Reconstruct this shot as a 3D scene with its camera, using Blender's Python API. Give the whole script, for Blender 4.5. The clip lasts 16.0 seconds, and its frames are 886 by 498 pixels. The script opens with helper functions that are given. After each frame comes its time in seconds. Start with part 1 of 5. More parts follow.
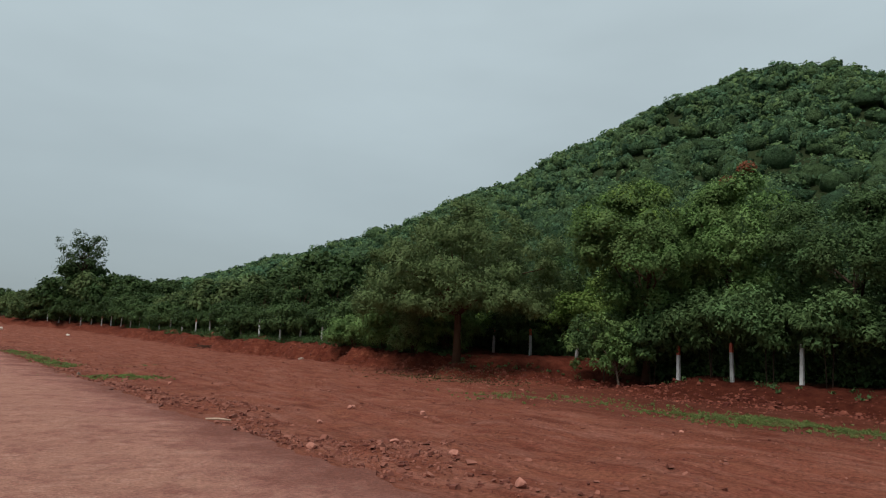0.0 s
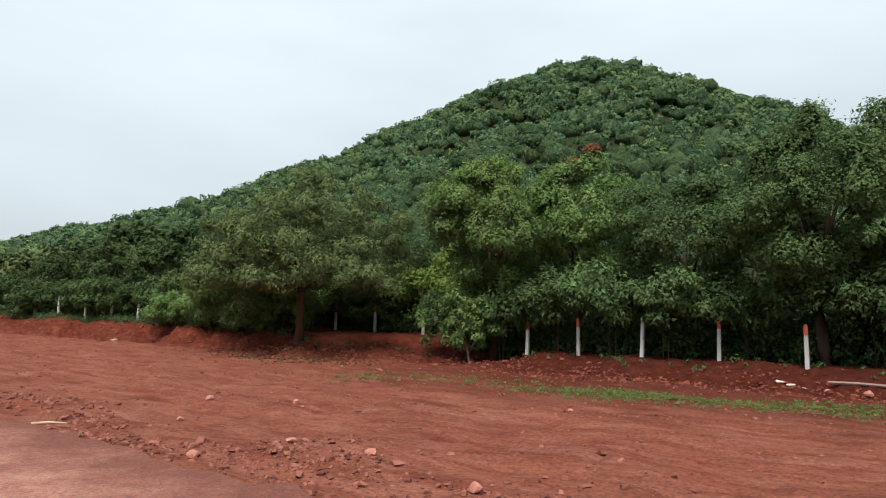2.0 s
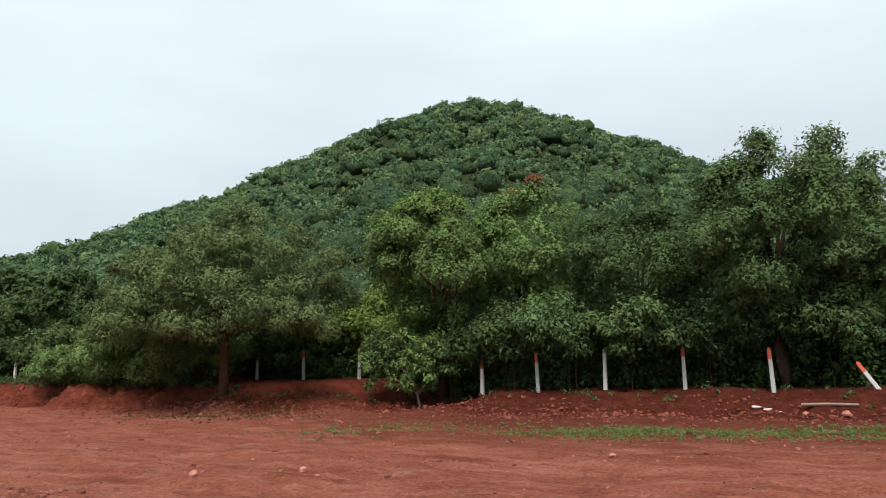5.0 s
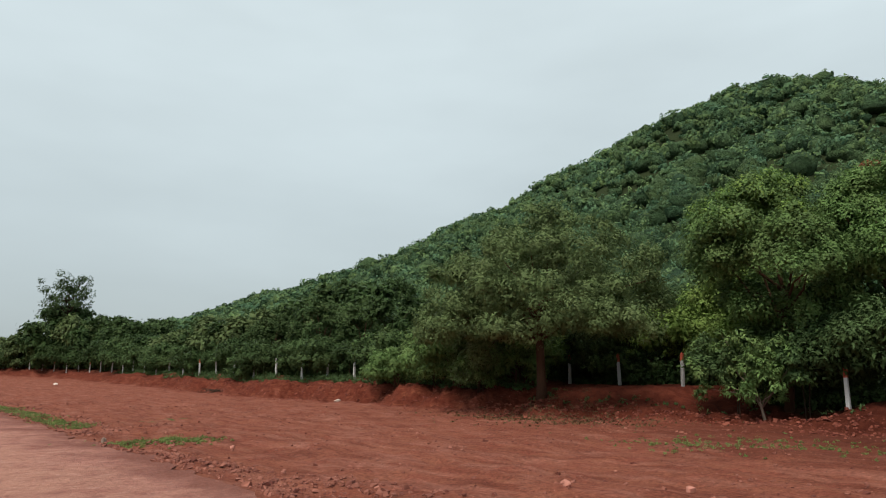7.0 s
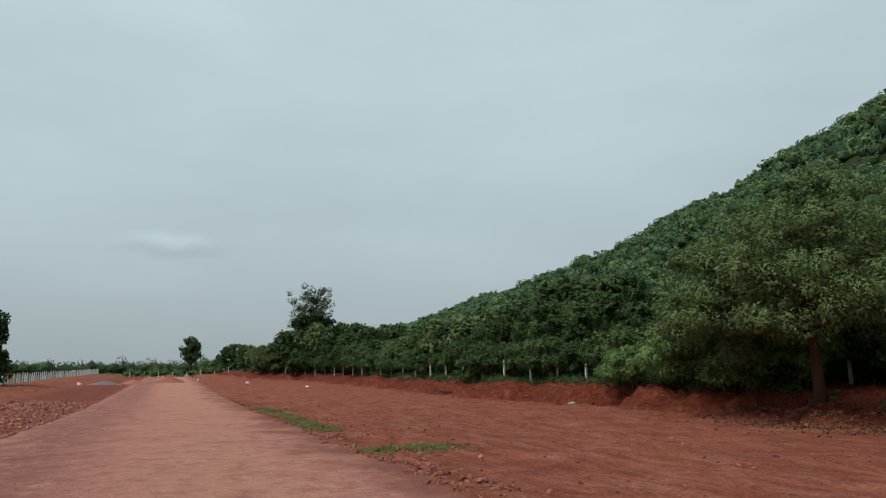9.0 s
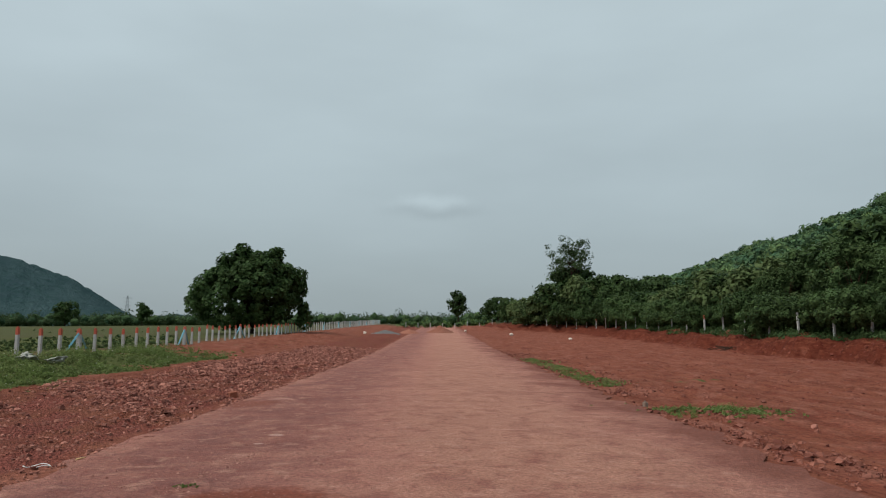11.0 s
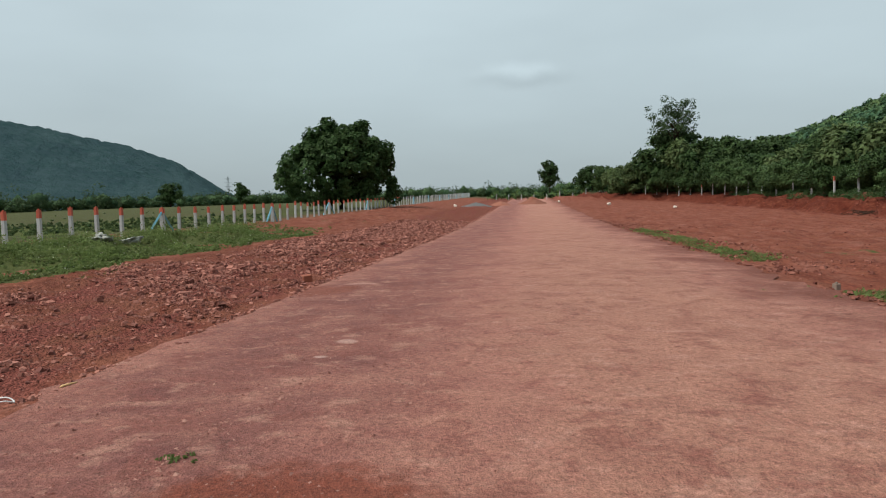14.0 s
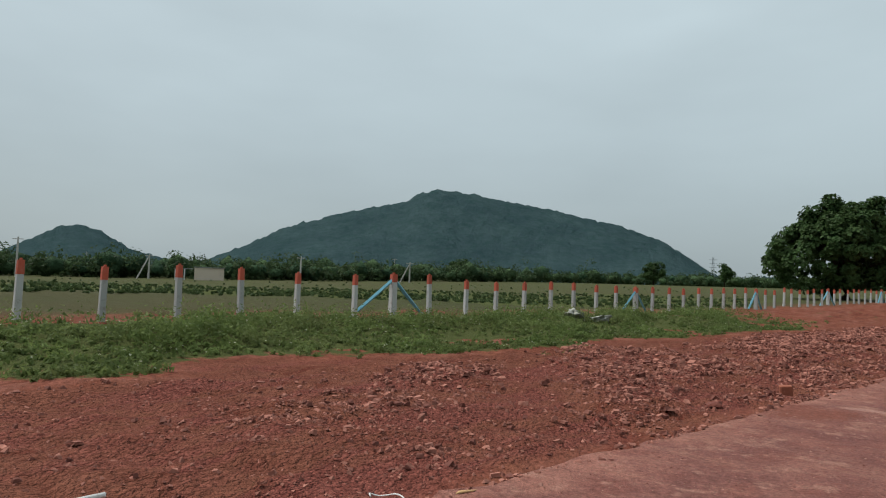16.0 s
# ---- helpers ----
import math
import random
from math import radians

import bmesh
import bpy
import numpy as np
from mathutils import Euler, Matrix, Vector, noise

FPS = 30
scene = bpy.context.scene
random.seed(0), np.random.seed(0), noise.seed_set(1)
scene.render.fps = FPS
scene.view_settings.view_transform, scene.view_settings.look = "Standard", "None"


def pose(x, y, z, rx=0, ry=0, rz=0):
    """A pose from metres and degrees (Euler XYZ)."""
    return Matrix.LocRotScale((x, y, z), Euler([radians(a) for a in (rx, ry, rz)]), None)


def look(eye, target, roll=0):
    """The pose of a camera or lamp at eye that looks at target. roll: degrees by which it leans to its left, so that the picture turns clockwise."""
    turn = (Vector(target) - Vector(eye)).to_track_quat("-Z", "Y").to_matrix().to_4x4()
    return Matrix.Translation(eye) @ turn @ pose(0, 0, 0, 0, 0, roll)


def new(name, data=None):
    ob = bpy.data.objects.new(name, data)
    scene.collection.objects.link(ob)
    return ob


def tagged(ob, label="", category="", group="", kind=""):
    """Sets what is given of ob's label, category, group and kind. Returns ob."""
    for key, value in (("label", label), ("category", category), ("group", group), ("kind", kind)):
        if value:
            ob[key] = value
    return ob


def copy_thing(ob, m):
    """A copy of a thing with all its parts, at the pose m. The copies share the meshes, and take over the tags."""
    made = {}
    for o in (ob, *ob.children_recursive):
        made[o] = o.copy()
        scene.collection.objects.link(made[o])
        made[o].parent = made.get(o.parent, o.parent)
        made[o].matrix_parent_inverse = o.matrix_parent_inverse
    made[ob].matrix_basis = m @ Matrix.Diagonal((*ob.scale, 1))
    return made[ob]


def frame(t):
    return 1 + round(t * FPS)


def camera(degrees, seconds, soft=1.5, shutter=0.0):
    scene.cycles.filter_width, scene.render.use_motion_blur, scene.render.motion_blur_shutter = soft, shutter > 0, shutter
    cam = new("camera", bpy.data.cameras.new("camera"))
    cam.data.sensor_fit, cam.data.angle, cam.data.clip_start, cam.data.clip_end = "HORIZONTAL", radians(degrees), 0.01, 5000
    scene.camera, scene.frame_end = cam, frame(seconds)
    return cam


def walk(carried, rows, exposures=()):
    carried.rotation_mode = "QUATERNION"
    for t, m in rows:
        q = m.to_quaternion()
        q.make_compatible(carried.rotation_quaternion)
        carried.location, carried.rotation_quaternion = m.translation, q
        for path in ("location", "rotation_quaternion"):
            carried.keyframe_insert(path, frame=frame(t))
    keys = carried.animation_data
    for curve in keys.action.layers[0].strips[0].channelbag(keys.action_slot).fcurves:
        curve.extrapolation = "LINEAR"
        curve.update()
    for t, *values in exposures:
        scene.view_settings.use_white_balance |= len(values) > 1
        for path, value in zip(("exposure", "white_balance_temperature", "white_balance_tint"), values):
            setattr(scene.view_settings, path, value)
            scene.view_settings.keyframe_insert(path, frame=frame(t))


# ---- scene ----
cam = camera(66.4, 16.0, soft=1.12)
PATH = [
    (0, (0.463, -11.534, 1.585), (1.781, -10.054, 1.857), 2.5),
    (0.5, (0.425, -11.098, 1.539), (1.965, -9.862, 1.856), 0.5),
    (1, (0.563, -10.619, 1.516), (2.19, -9.499, 1.83), 0.2),
    (1.5, (0.553, -10.071, 1.529), (2.192, -8.954, 1.781), 2.8),
    (2, (0.58, -9.598, 1.613), (2.247, -8.515, 1.834), 1.8),
    (2.5, (0.649, -9.065, 1.681), (2.371, -8.088, 1.964), 2.9),
    (3, (0.551, -8.522, 1.676), (2.389, -7.792, 1.97), 1.0),
    (3.2, (0.528, -8.321, 1.67), (2.393, -7.708, 2.049), 1.0),
    (3.6, (0.501, -7.901, 1.668), (2.408, -7.434, 2.053), 0.6),
    (4, (0.543, -7.490, 1.663), (2.457, -7.048, 2.038), 0.1),
    (4.5, (0.652, -6.985, 1.655), (2.542, -6.434, 2.008), -0.7),
    (4.9, (0.754, -6.587, 1.650), (2.589, -5.865, 1.986), -1.1),
    (5.3, (0.842, -6.192, 1.648), (2.579, -5.256, 1.978), -1.2),
    (5.5, (0.868, -6.003, 1.632), (2.536, -4.942, 1.932), -0.6),
    (6, (0.969, -5.502, 1.608), (2.449, -4.2, 1.946), -0.1),
    (6.5, (1.09, -5.024, 1.585), (2.557, -3.709, 1.931), 1.0),
    (7, (1.144, -4.644, 1.607), (2.49, -3.21, 1.969), 0.0),
    (7.5, (1.285, -4.164, 1.633), (2.461, -2.585, 1.99), 1.3),
    (8, (1.451, -3.696, 1.64), (2.528, -2.042, 1.961), -0.6),
    (8.5, (1.573, -3.319, 1.639), (2.459, -1.56, 1.991), -0.8),
    (9, (1.559, -2.859, 1.671), (2.394, -1.079, 2.037), -0.6),
    (9.5, (1.577, -2.463, 1.678), (2.202, -0.623, 2.151), 0.7),
    (10, (1.639, -2.062, 1.61), (2.052, -0.135, 1.952), 1.1),
    (10.2, (1.65, -1.839, 1.609), (2.023, 0.102, 1.915), 0.4),
    (10.7, (1.632, -1.269, 1.589), (1.837, 0.703, 1.852), 0.3),
    (11.25, (1.507, -0.470, 1.539), (1.583, 1.518, 1.747), 0.1),
    (11.8, (1.369, 0.325, 1.489), (1.377, 2.319, 1.651), -0.1),
    (12.3, (1.312, 0.884, 1.469), (1.315, 2.879, 1.61), -0.3),
    (12.5, (1.309, 1.076, 1.455), (1.301, 3.071, 1.6), 0.1),
    (13, (1.315, 1.487, 1.454), (1.35, 3.483, 1.563), -1.4),
    (13.5, (1.338, 1.946, 1.449), (1.17, 3.938, 1.397), -0.1),
    (14, (1.317, 2.384, 1.458), (1.181, 4.375, 1.322), -1.2),
    (14.5, (1.266, 2.837, 1.456), (0.815, 4.783, 1.353), 0.1),
    (15, (1.16, 3.225, 1.49), (0.321, 5.04, 1.441), -0.5),
    (15.5, (1.094, 3.527, 1.525), (-0.121, 5.115, 1.584), -0.1),
    (16, (1.066, 3.882, 1.57), (-0.301, 5.34, 1.655), 2.3),
]
walk(cam, [(t, look(eye, target, roll)) for t, eye, target, roll in PATH], ((0, -0.2, 6500, 10), (0.5, 0.05, 6600, 11), (1.0, 0.27, 6650, 12), (1.5, 0.5, 6750, 15), (2.0, 0.57, 6750, 16), (3.2, 0.6, 6750, 16), (5.5, 0.5, 6750, 15), (6, 0.37, 6750, 13), (6.5, 0.27, 6750, 12), (7, 0.22, 6750, 12), (8, 0.02, 6600, 11), (9, -0.07, 6500, 10), (9.5, -0.22, 6480, 10), (10, -0.2, 6480, 10), (12.5, -0.1, 6500, 10), (14, 0.12, 6500, 10), (15.5, 0.2, 6500, 10), (16, -0.03, 6500, 10)))

# ---- world, sun ----
world = bpy.data.worlds.new("overcast_sky")
scene.world = world
world.use_nodes = True
wn, wl = world.node_tree.nodes, world.node_tree.links
wn.clear()


def wnode(kind, **vals):
    n = wn.new(kind)
    for k, v in vals.items():
        n.inputs[k].default_value = v
    return n


w_out = wn.new("ShaderNodeOutputWorld")
w_bg = wnode("ShaderNodeBackground", Strength=1.0)
w_sky = wn.new("ShaderNodeTexSky")
w_sky.sky_type = "NISHITA"
w_sky.sun_disc = False
w_sky.sun_elevation = radians(55)
w_sky.sun_rotation = radians(254)
w_sky.dust_density = 3.0
w_gain = wn.new("ShaderNodeVectorMath")
w_gain.operation = "SCALE"
w_gain.inputs["Scale"].default_value = 0.10
w_co = wn.new("ShaderNodeTexCoord")
w_sep = wn.new("ShaderNodeSeparateXYZ")
w_ramp = wn.new("ShaderNodeValToRGB")
er = w_ramp.color_ramp
er.elements[0].position, er.elements[0].color = 0.0, (0.365, 0.436, 0.460, 1)
er.elements[1].position, er.elements[1].color = 0.85, (0.615, 0.733, 0.777, 1)
e = er.elements.new(0.22)
e.color = (0.485, 0.583, 0.617, 1)
e = er.elements.new(0.45)
e.color = (0.60, 0.718, 0.76, 1)
# broad cloud layers, flattened towards the horizon
w_map = wn.new("ShaderNodeMapping")
w_map.inputs["Scale"].default_value = (1.0, 1.0, 3.2)
w_noise = wnode("ShaderNodeTexNoise", Scale=1.7, Detail=4.0, Roughness=0.5)
w_cl = wn.new("ShaderNodeMapRange")
for k, v in (("From Min", 0.3), ("From Max", 0.7), ("To Min", 0.91), ("To Max", 1.09)):
    w_cl.inputs[k].default_value = v
w_mul = wn.new("ShaderNodeVectorMath")
w_mul.operation = "SCALE"
# one thin lens-shaped cloud above the road's end
w_cm = wn.new("ShaderNodeMapping")
w_cm.vector_type = "POINT"
w_cm.inputs["Location"].default_value = (-0.070 / 0.062, -1.0 / 9.0, -0.197 / 0.016)
w_cm.inputs["Scale"].default_value = (1 / 0.062, 1 / 9.0, 1 / 0.016)
w_cd = wn.new("ShaderNodeVectorMath")
w_cd.operation = "LENGTH"
w_cr = wn.new("ShaderNodeMapRange")
w_cr.interpolation_type = "SMOOTHSTEP"
for k, v in (("From Min", 1.2), ("From Max", 0.15), ("To Min", 0.0), ("To Max", 0.15)):
    w_cr.inputs[k].default_value = v
w_ca = wn.new("ShaderNodeMath")
w_mix = wn.new("ShaderNodeMix")
w_mix.data_type = "RGBA"
w_mix.inputs["Factor"].default_value = 0.9
wl.new(w_co.outputs["Generated"], w_sep.inputs[0])
wl.new(w_sep.outputs["Z"], w_ramp.inputs["Fac"])
wl.new(w_co.outputs["Generated"], w_map.inputs["Vector"])
wl.new(w_map.outputs[0], w_noise.inputs["Vector"])
wl.new(w_noise.outputs["Fac"], w_cl.inputs["Value"])
wl.new(w_ramp.outputs["Color"], w_mul.inputs[0])
w_ragged = wnode("ShaderNodeTexNoise", Scale=17.0, Detail=4.0, Roughness=0.6)
w_shift = wn.new("ShaderNodeVectorMath")
w_shift.operation = "MULTIPLY_ADD"
w_shift.inputs[1].default_value = (0.05, 0.0, 0.022)
wl.new(w_co.outputs["Generated"], w_ragged.inputs["Vector"])
wl.new(w_ragged.outputs["Color"], w_shift.inputs[0])
wl.new(w_co.outputs["Generated"], w_shift.inputs[2])
wl.new(w_shift.outputs[0], w_cm.inputs["Vector"])
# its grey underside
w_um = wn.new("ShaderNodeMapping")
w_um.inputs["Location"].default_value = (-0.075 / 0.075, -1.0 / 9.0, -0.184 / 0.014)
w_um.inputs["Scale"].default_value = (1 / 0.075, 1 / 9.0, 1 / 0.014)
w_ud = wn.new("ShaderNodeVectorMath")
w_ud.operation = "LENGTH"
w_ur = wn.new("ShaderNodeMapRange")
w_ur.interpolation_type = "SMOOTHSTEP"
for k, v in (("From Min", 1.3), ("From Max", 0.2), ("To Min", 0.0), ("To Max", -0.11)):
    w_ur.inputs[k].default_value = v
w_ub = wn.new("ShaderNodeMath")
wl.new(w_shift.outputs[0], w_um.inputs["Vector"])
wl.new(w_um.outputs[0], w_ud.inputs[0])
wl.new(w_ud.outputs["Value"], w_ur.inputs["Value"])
wl.new(w_cm.outputs[0], w_cd.inputs[0])
wl.new(w_cd.outputs["Value"], w_cr.inputs["Value"])
wl.new(w_cl.outputs["Result"], w_ca.inputs[0])
wl.new(w_cr.outputs["Result"], w_ca.inputs[1])
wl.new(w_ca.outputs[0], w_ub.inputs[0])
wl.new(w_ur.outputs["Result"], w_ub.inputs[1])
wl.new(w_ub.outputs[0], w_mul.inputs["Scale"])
wl.new(w_sky.outputs[0], w_gain.inputs[0])
wl.new(w_gain.outputs[0], w_mix.inputs["A"])
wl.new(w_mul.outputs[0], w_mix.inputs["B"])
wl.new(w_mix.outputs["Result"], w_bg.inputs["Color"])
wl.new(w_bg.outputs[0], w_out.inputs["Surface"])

sun = new("sun", bpy.data.lights.new("sun", "SUN"))
sun.data.energy = 3.0
sun.data.angle = radians(22)
sun.data.color = (1.0, 0.96, 0.9)
sun.matrix_world = look((-33, -10, 50), (0, 0, 0))

# ---- materials ----


class Mat:
    """A node material with short ways to add nodes."""

    def __init__(self, name):
        self.m = bpy.data.materials.new(name)
        self.m.use_nodes = True
        self.n, self.l = self.m.node_tree.nodes, self.m.node_tree.links
        self.b = self.n["Principled BSDF"]

    def node(self, kind, **ins):
        n = self.n.new(kind)
        for k, v in ins.items():
            self.put(n.inputs[k.replace("_", " ")], v)
        return n

    def put(self, socket, v):
        if isinstance(v, bpy.types.NodeSocket):
            self.l.new(v, socket)
        else:
            socket.default_value = v

    def pos(self):
        return self.n.new("ShaderNodeNewGeometry").outputs["Position"]

    def noise(self, scale, detail=4.0, rough=0.55, vec=None, distort=0.0):
        return self.node("ShaderNodeTexNoise", Vector=vec or self.pos(), Scale=scale, Detail=detail, Roughness=rough, Distortion=distort).outputs["Fac"]

    def mix(self, fac, a, b):
        n = self.n.new("ShaderNodeMix")
        n.data_type = "RGBA"
        self.put(n.inputs["Factor"], fac)
        for k, v in (("A", a), ("B", b)):
            self.put(n.inputs[k], v if isinstance(v, bpy.types.NodeSocket) else (*v, 1))
        return n.outputs["Result"]

    def scaled(self, col, fac):
        n = self.n.new("ShaderNodeVectorMath")
        n.operation = "SCALE"
        self.l.new(col, n.inputs[0])
        self.put(n.inputs["Scale"], fac)
        return n.outputs[0]

    def math(self, op, a, b=0.0):
        n = self.n.new("ShaderNodeMath")
        n.operation = op
        self.put(n.inputs[0], a)
        self.put(n.inputs[1], b)
        return n.outputs[0]

    def remap(self, v, a, b, c, d):
        return self.node("ShaderNodeMapRange", Value=v, From_Min=a, From_Max=b, To_Min=c, To_Max=d).outputs["Result"]

    def attr(self, name):
        n = self.n.new("ShaderNodeAttribute")
        n.attribute_name = name
        return n.outputs["Fac"]

    def stretch(self, sx, sy, sz, turn=0.0):
        n = self.node("ShaderNodeMapping", Vector=self.pos(), Scale=(sx, sy, sz), Rotation=(0, 0, turn))
        return n.outputs[0]

    def bump(self, height, strength, dist):
        n = self.node("ShaderNodeBump", Height=height, Strength=strength, Distance=dist)
        self.l.new(n.outputs[0], self.b.inputs["Normal"])

    def done(self, col, rough=0.85, metal=0.0, spec=None):
        self.put(self.b.inputs["Base Color"], col if isinstance(col, bpy.types.NodeSocket) else (*col, 1))
        self.put(self.b.inputs["Roughness"], rough)
        self.b.inputs["Metallic"].default_value = metal
        if spec is not None:
            self.b.inputs["Specular IOR Level"].default_value = spec
        return self.m


ROAD_TURN = math.atan(0.06)


def soil_ground():
    m = Mat("laterite_ground")
    big = m.noise(0.22, 3.0)
    mid = m.noise(1.6, 5.0, 0.6)
    fine = m.noise(14.0, 4.0, 0.7)
    grit = m.noise(60.0, 2.0, 0.6)
    earth = m.mix(big, (0.160, 0.043, 0.028), (0.222, 0.072, 0.046))
    earth = m.mix(m.remap(mid, 0.35, 0.7, 0.0, 0.75), earth, (0.228, 0.086, 0.051))
    # faint scraper and tyre lines that run along the plot
    lines = m.noise(1.0, 5.0, 0.65, vec=m.stretch(2.3, 0.34, 1.0, ROAD_TURN), distort=0.7)
    earth = m.mix(m.remap(lines, 0.46, 0.62, 0.0, 0.62), earth, (0.122, 0.034, 0.021))
    earth = m.mix(m.remap(m.noise(0.8, 6.0, 0.7, distort=0.5), 0.5, 0.68, 0.0, 0.65), earth, (0.108, 0.030, 0.020))
    pale = m.noise(1.0, 6.0, 0.72, vec=m.stretch(1.7, 0.55, 1.0, ROAD_TURN), distort=0.5)
    earth = m.mix(m.remap(pale, 0.48, 0.68, 0.0, 0.7), earth, (0.285, 0.12, 0.087))
    earth = m.scaled(earth, m.remap(fine, 0.3, 0.7, 0.6, 1.4))
    earth = m.scaled(earth, m.remap(grit, 0.25, 0.75, 0.78, 1.22))
    # broken stone strip: purple-brown stone in bands, with trodden orange-brown earth between
    rub = m.mix(m.remap(fine, 0.35, 0.65, 0.0, 1.0), (0.140, 0.039, 0.030), (0.255, 0.086, 0.065))
    rub = m.mix(m.remap(mid, 0.45, 0.65, 0.0, 0.6), rub, (0.180, 0.055, 0.041))
    cell = m.node("ShaderNodeTexVoronoi", Vector=m.pos(), Scale=19.0, Randomness=1.0)
    cell2 = m.node("ShaderNodeTexVoronoi", Vector=m.pos(), Scale=47.0, Randomness=1.0)
    chip = m.math("ADD", m.math("MULTIPLY", cell.outputs["Distance"], -1.0), m.math("MULTIPLY", cell2.outputs["Distance"], -0.5))
    rub = m.scaled(rub, m.remap(m.node("ShaderNodeSeparateColor", Color=cell2.outputs["Color"]).outputs[0], 0.0, 1.0, 0.66, 1.4))
    smear = m.noise(1.0, 5.0, 0.62, vec=m.stretch(1.5, 0.5, 1.0, ROAD_TURN), distort=0.6)
    soil = m.mix(m.remap(m.noise(2.7, 5.0, 0.7), 0.35, 0.65, 0.0, 1.0), (0.155, 0.054, 0.033), (0.25, 0.097, 0.060))
    soil = m.mix(m.remap(m.noise(1.0, 5.0, 0.7, vec=m.stretch(3.4, 0.8, 1.0, 0.5)), 0.56, 0.66, 0.0, 0.8), soil, (0.128, 0.028, 0.016))
    soil = m.scaled(soil, m.remap(fine, 0.25, 0.75, 0.8, 1.2))
    rub = m.mix(m.remap(m.math("ADD", smear, m.attr("trodden")), 0.42, 0.56, 0.75, 0.0), rub, soil)
    col = m.mix(m.attr("rubble"), earth, rub)
    # dark fresh cut of the bank, with the trees' shade painted in
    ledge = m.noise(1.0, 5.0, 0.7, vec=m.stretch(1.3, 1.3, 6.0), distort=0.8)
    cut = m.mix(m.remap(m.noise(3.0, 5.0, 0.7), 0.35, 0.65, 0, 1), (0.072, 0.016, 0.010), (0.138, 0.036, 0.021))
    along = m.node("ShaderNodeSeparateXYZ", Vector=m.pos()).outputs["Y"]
    # darkened for y below 9 to imitate shade from the overhanging trees
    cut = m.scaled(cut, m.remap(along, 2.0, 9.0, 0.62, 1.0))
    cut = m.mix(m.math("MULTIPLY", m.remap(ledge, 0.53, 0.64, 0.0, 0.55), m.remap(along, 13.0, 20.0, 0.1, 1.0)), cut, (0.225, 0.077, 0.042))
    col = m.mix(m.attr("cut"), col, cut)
    # pale dry field soil
    field = m.mix(m.noise(0.05, 3.0), (0.048, 0.064, 0.026), (0.088, 0.070, 0.038))
    col = m.mix(m.attr("field"), col, field)
    # grass cover with ragged edges
    green = m.mix(m.noise(2.5, 5.0, 0.7), (0.045, 0.062, 0.018), (0.10, 0.105, 0.038))
    rag = m.math("ADD", m.attr("grass"), m.remap(m.noise(1.3, 6.0, 0.7), 0.3, 0.7, -0.45, 0.45))
    col = m.mix(m.remap(rag, 0.42, 0.62, 0.0, 1.0), col, green)
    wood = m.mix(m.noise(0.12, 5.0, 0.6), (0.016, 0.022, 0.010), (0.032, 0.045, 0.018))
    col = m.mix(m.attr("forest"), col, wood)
    h = m.math("ADD", m.math("MULTIPLY", fine, 0.6), m.math("ADD", m.math("MULTIPLY", grit, 0.25), m.math("MULTIPLY", mid, 1.2)))
    h = m.math("ADD", h, m.math("MULTIPLY", m.math("MULTIPLY", chip, m.attr("rubble")), 0.8))
    m.bump(h, 1.0, 0.07)
    return m.done(col, 0.95, spec=0.05)


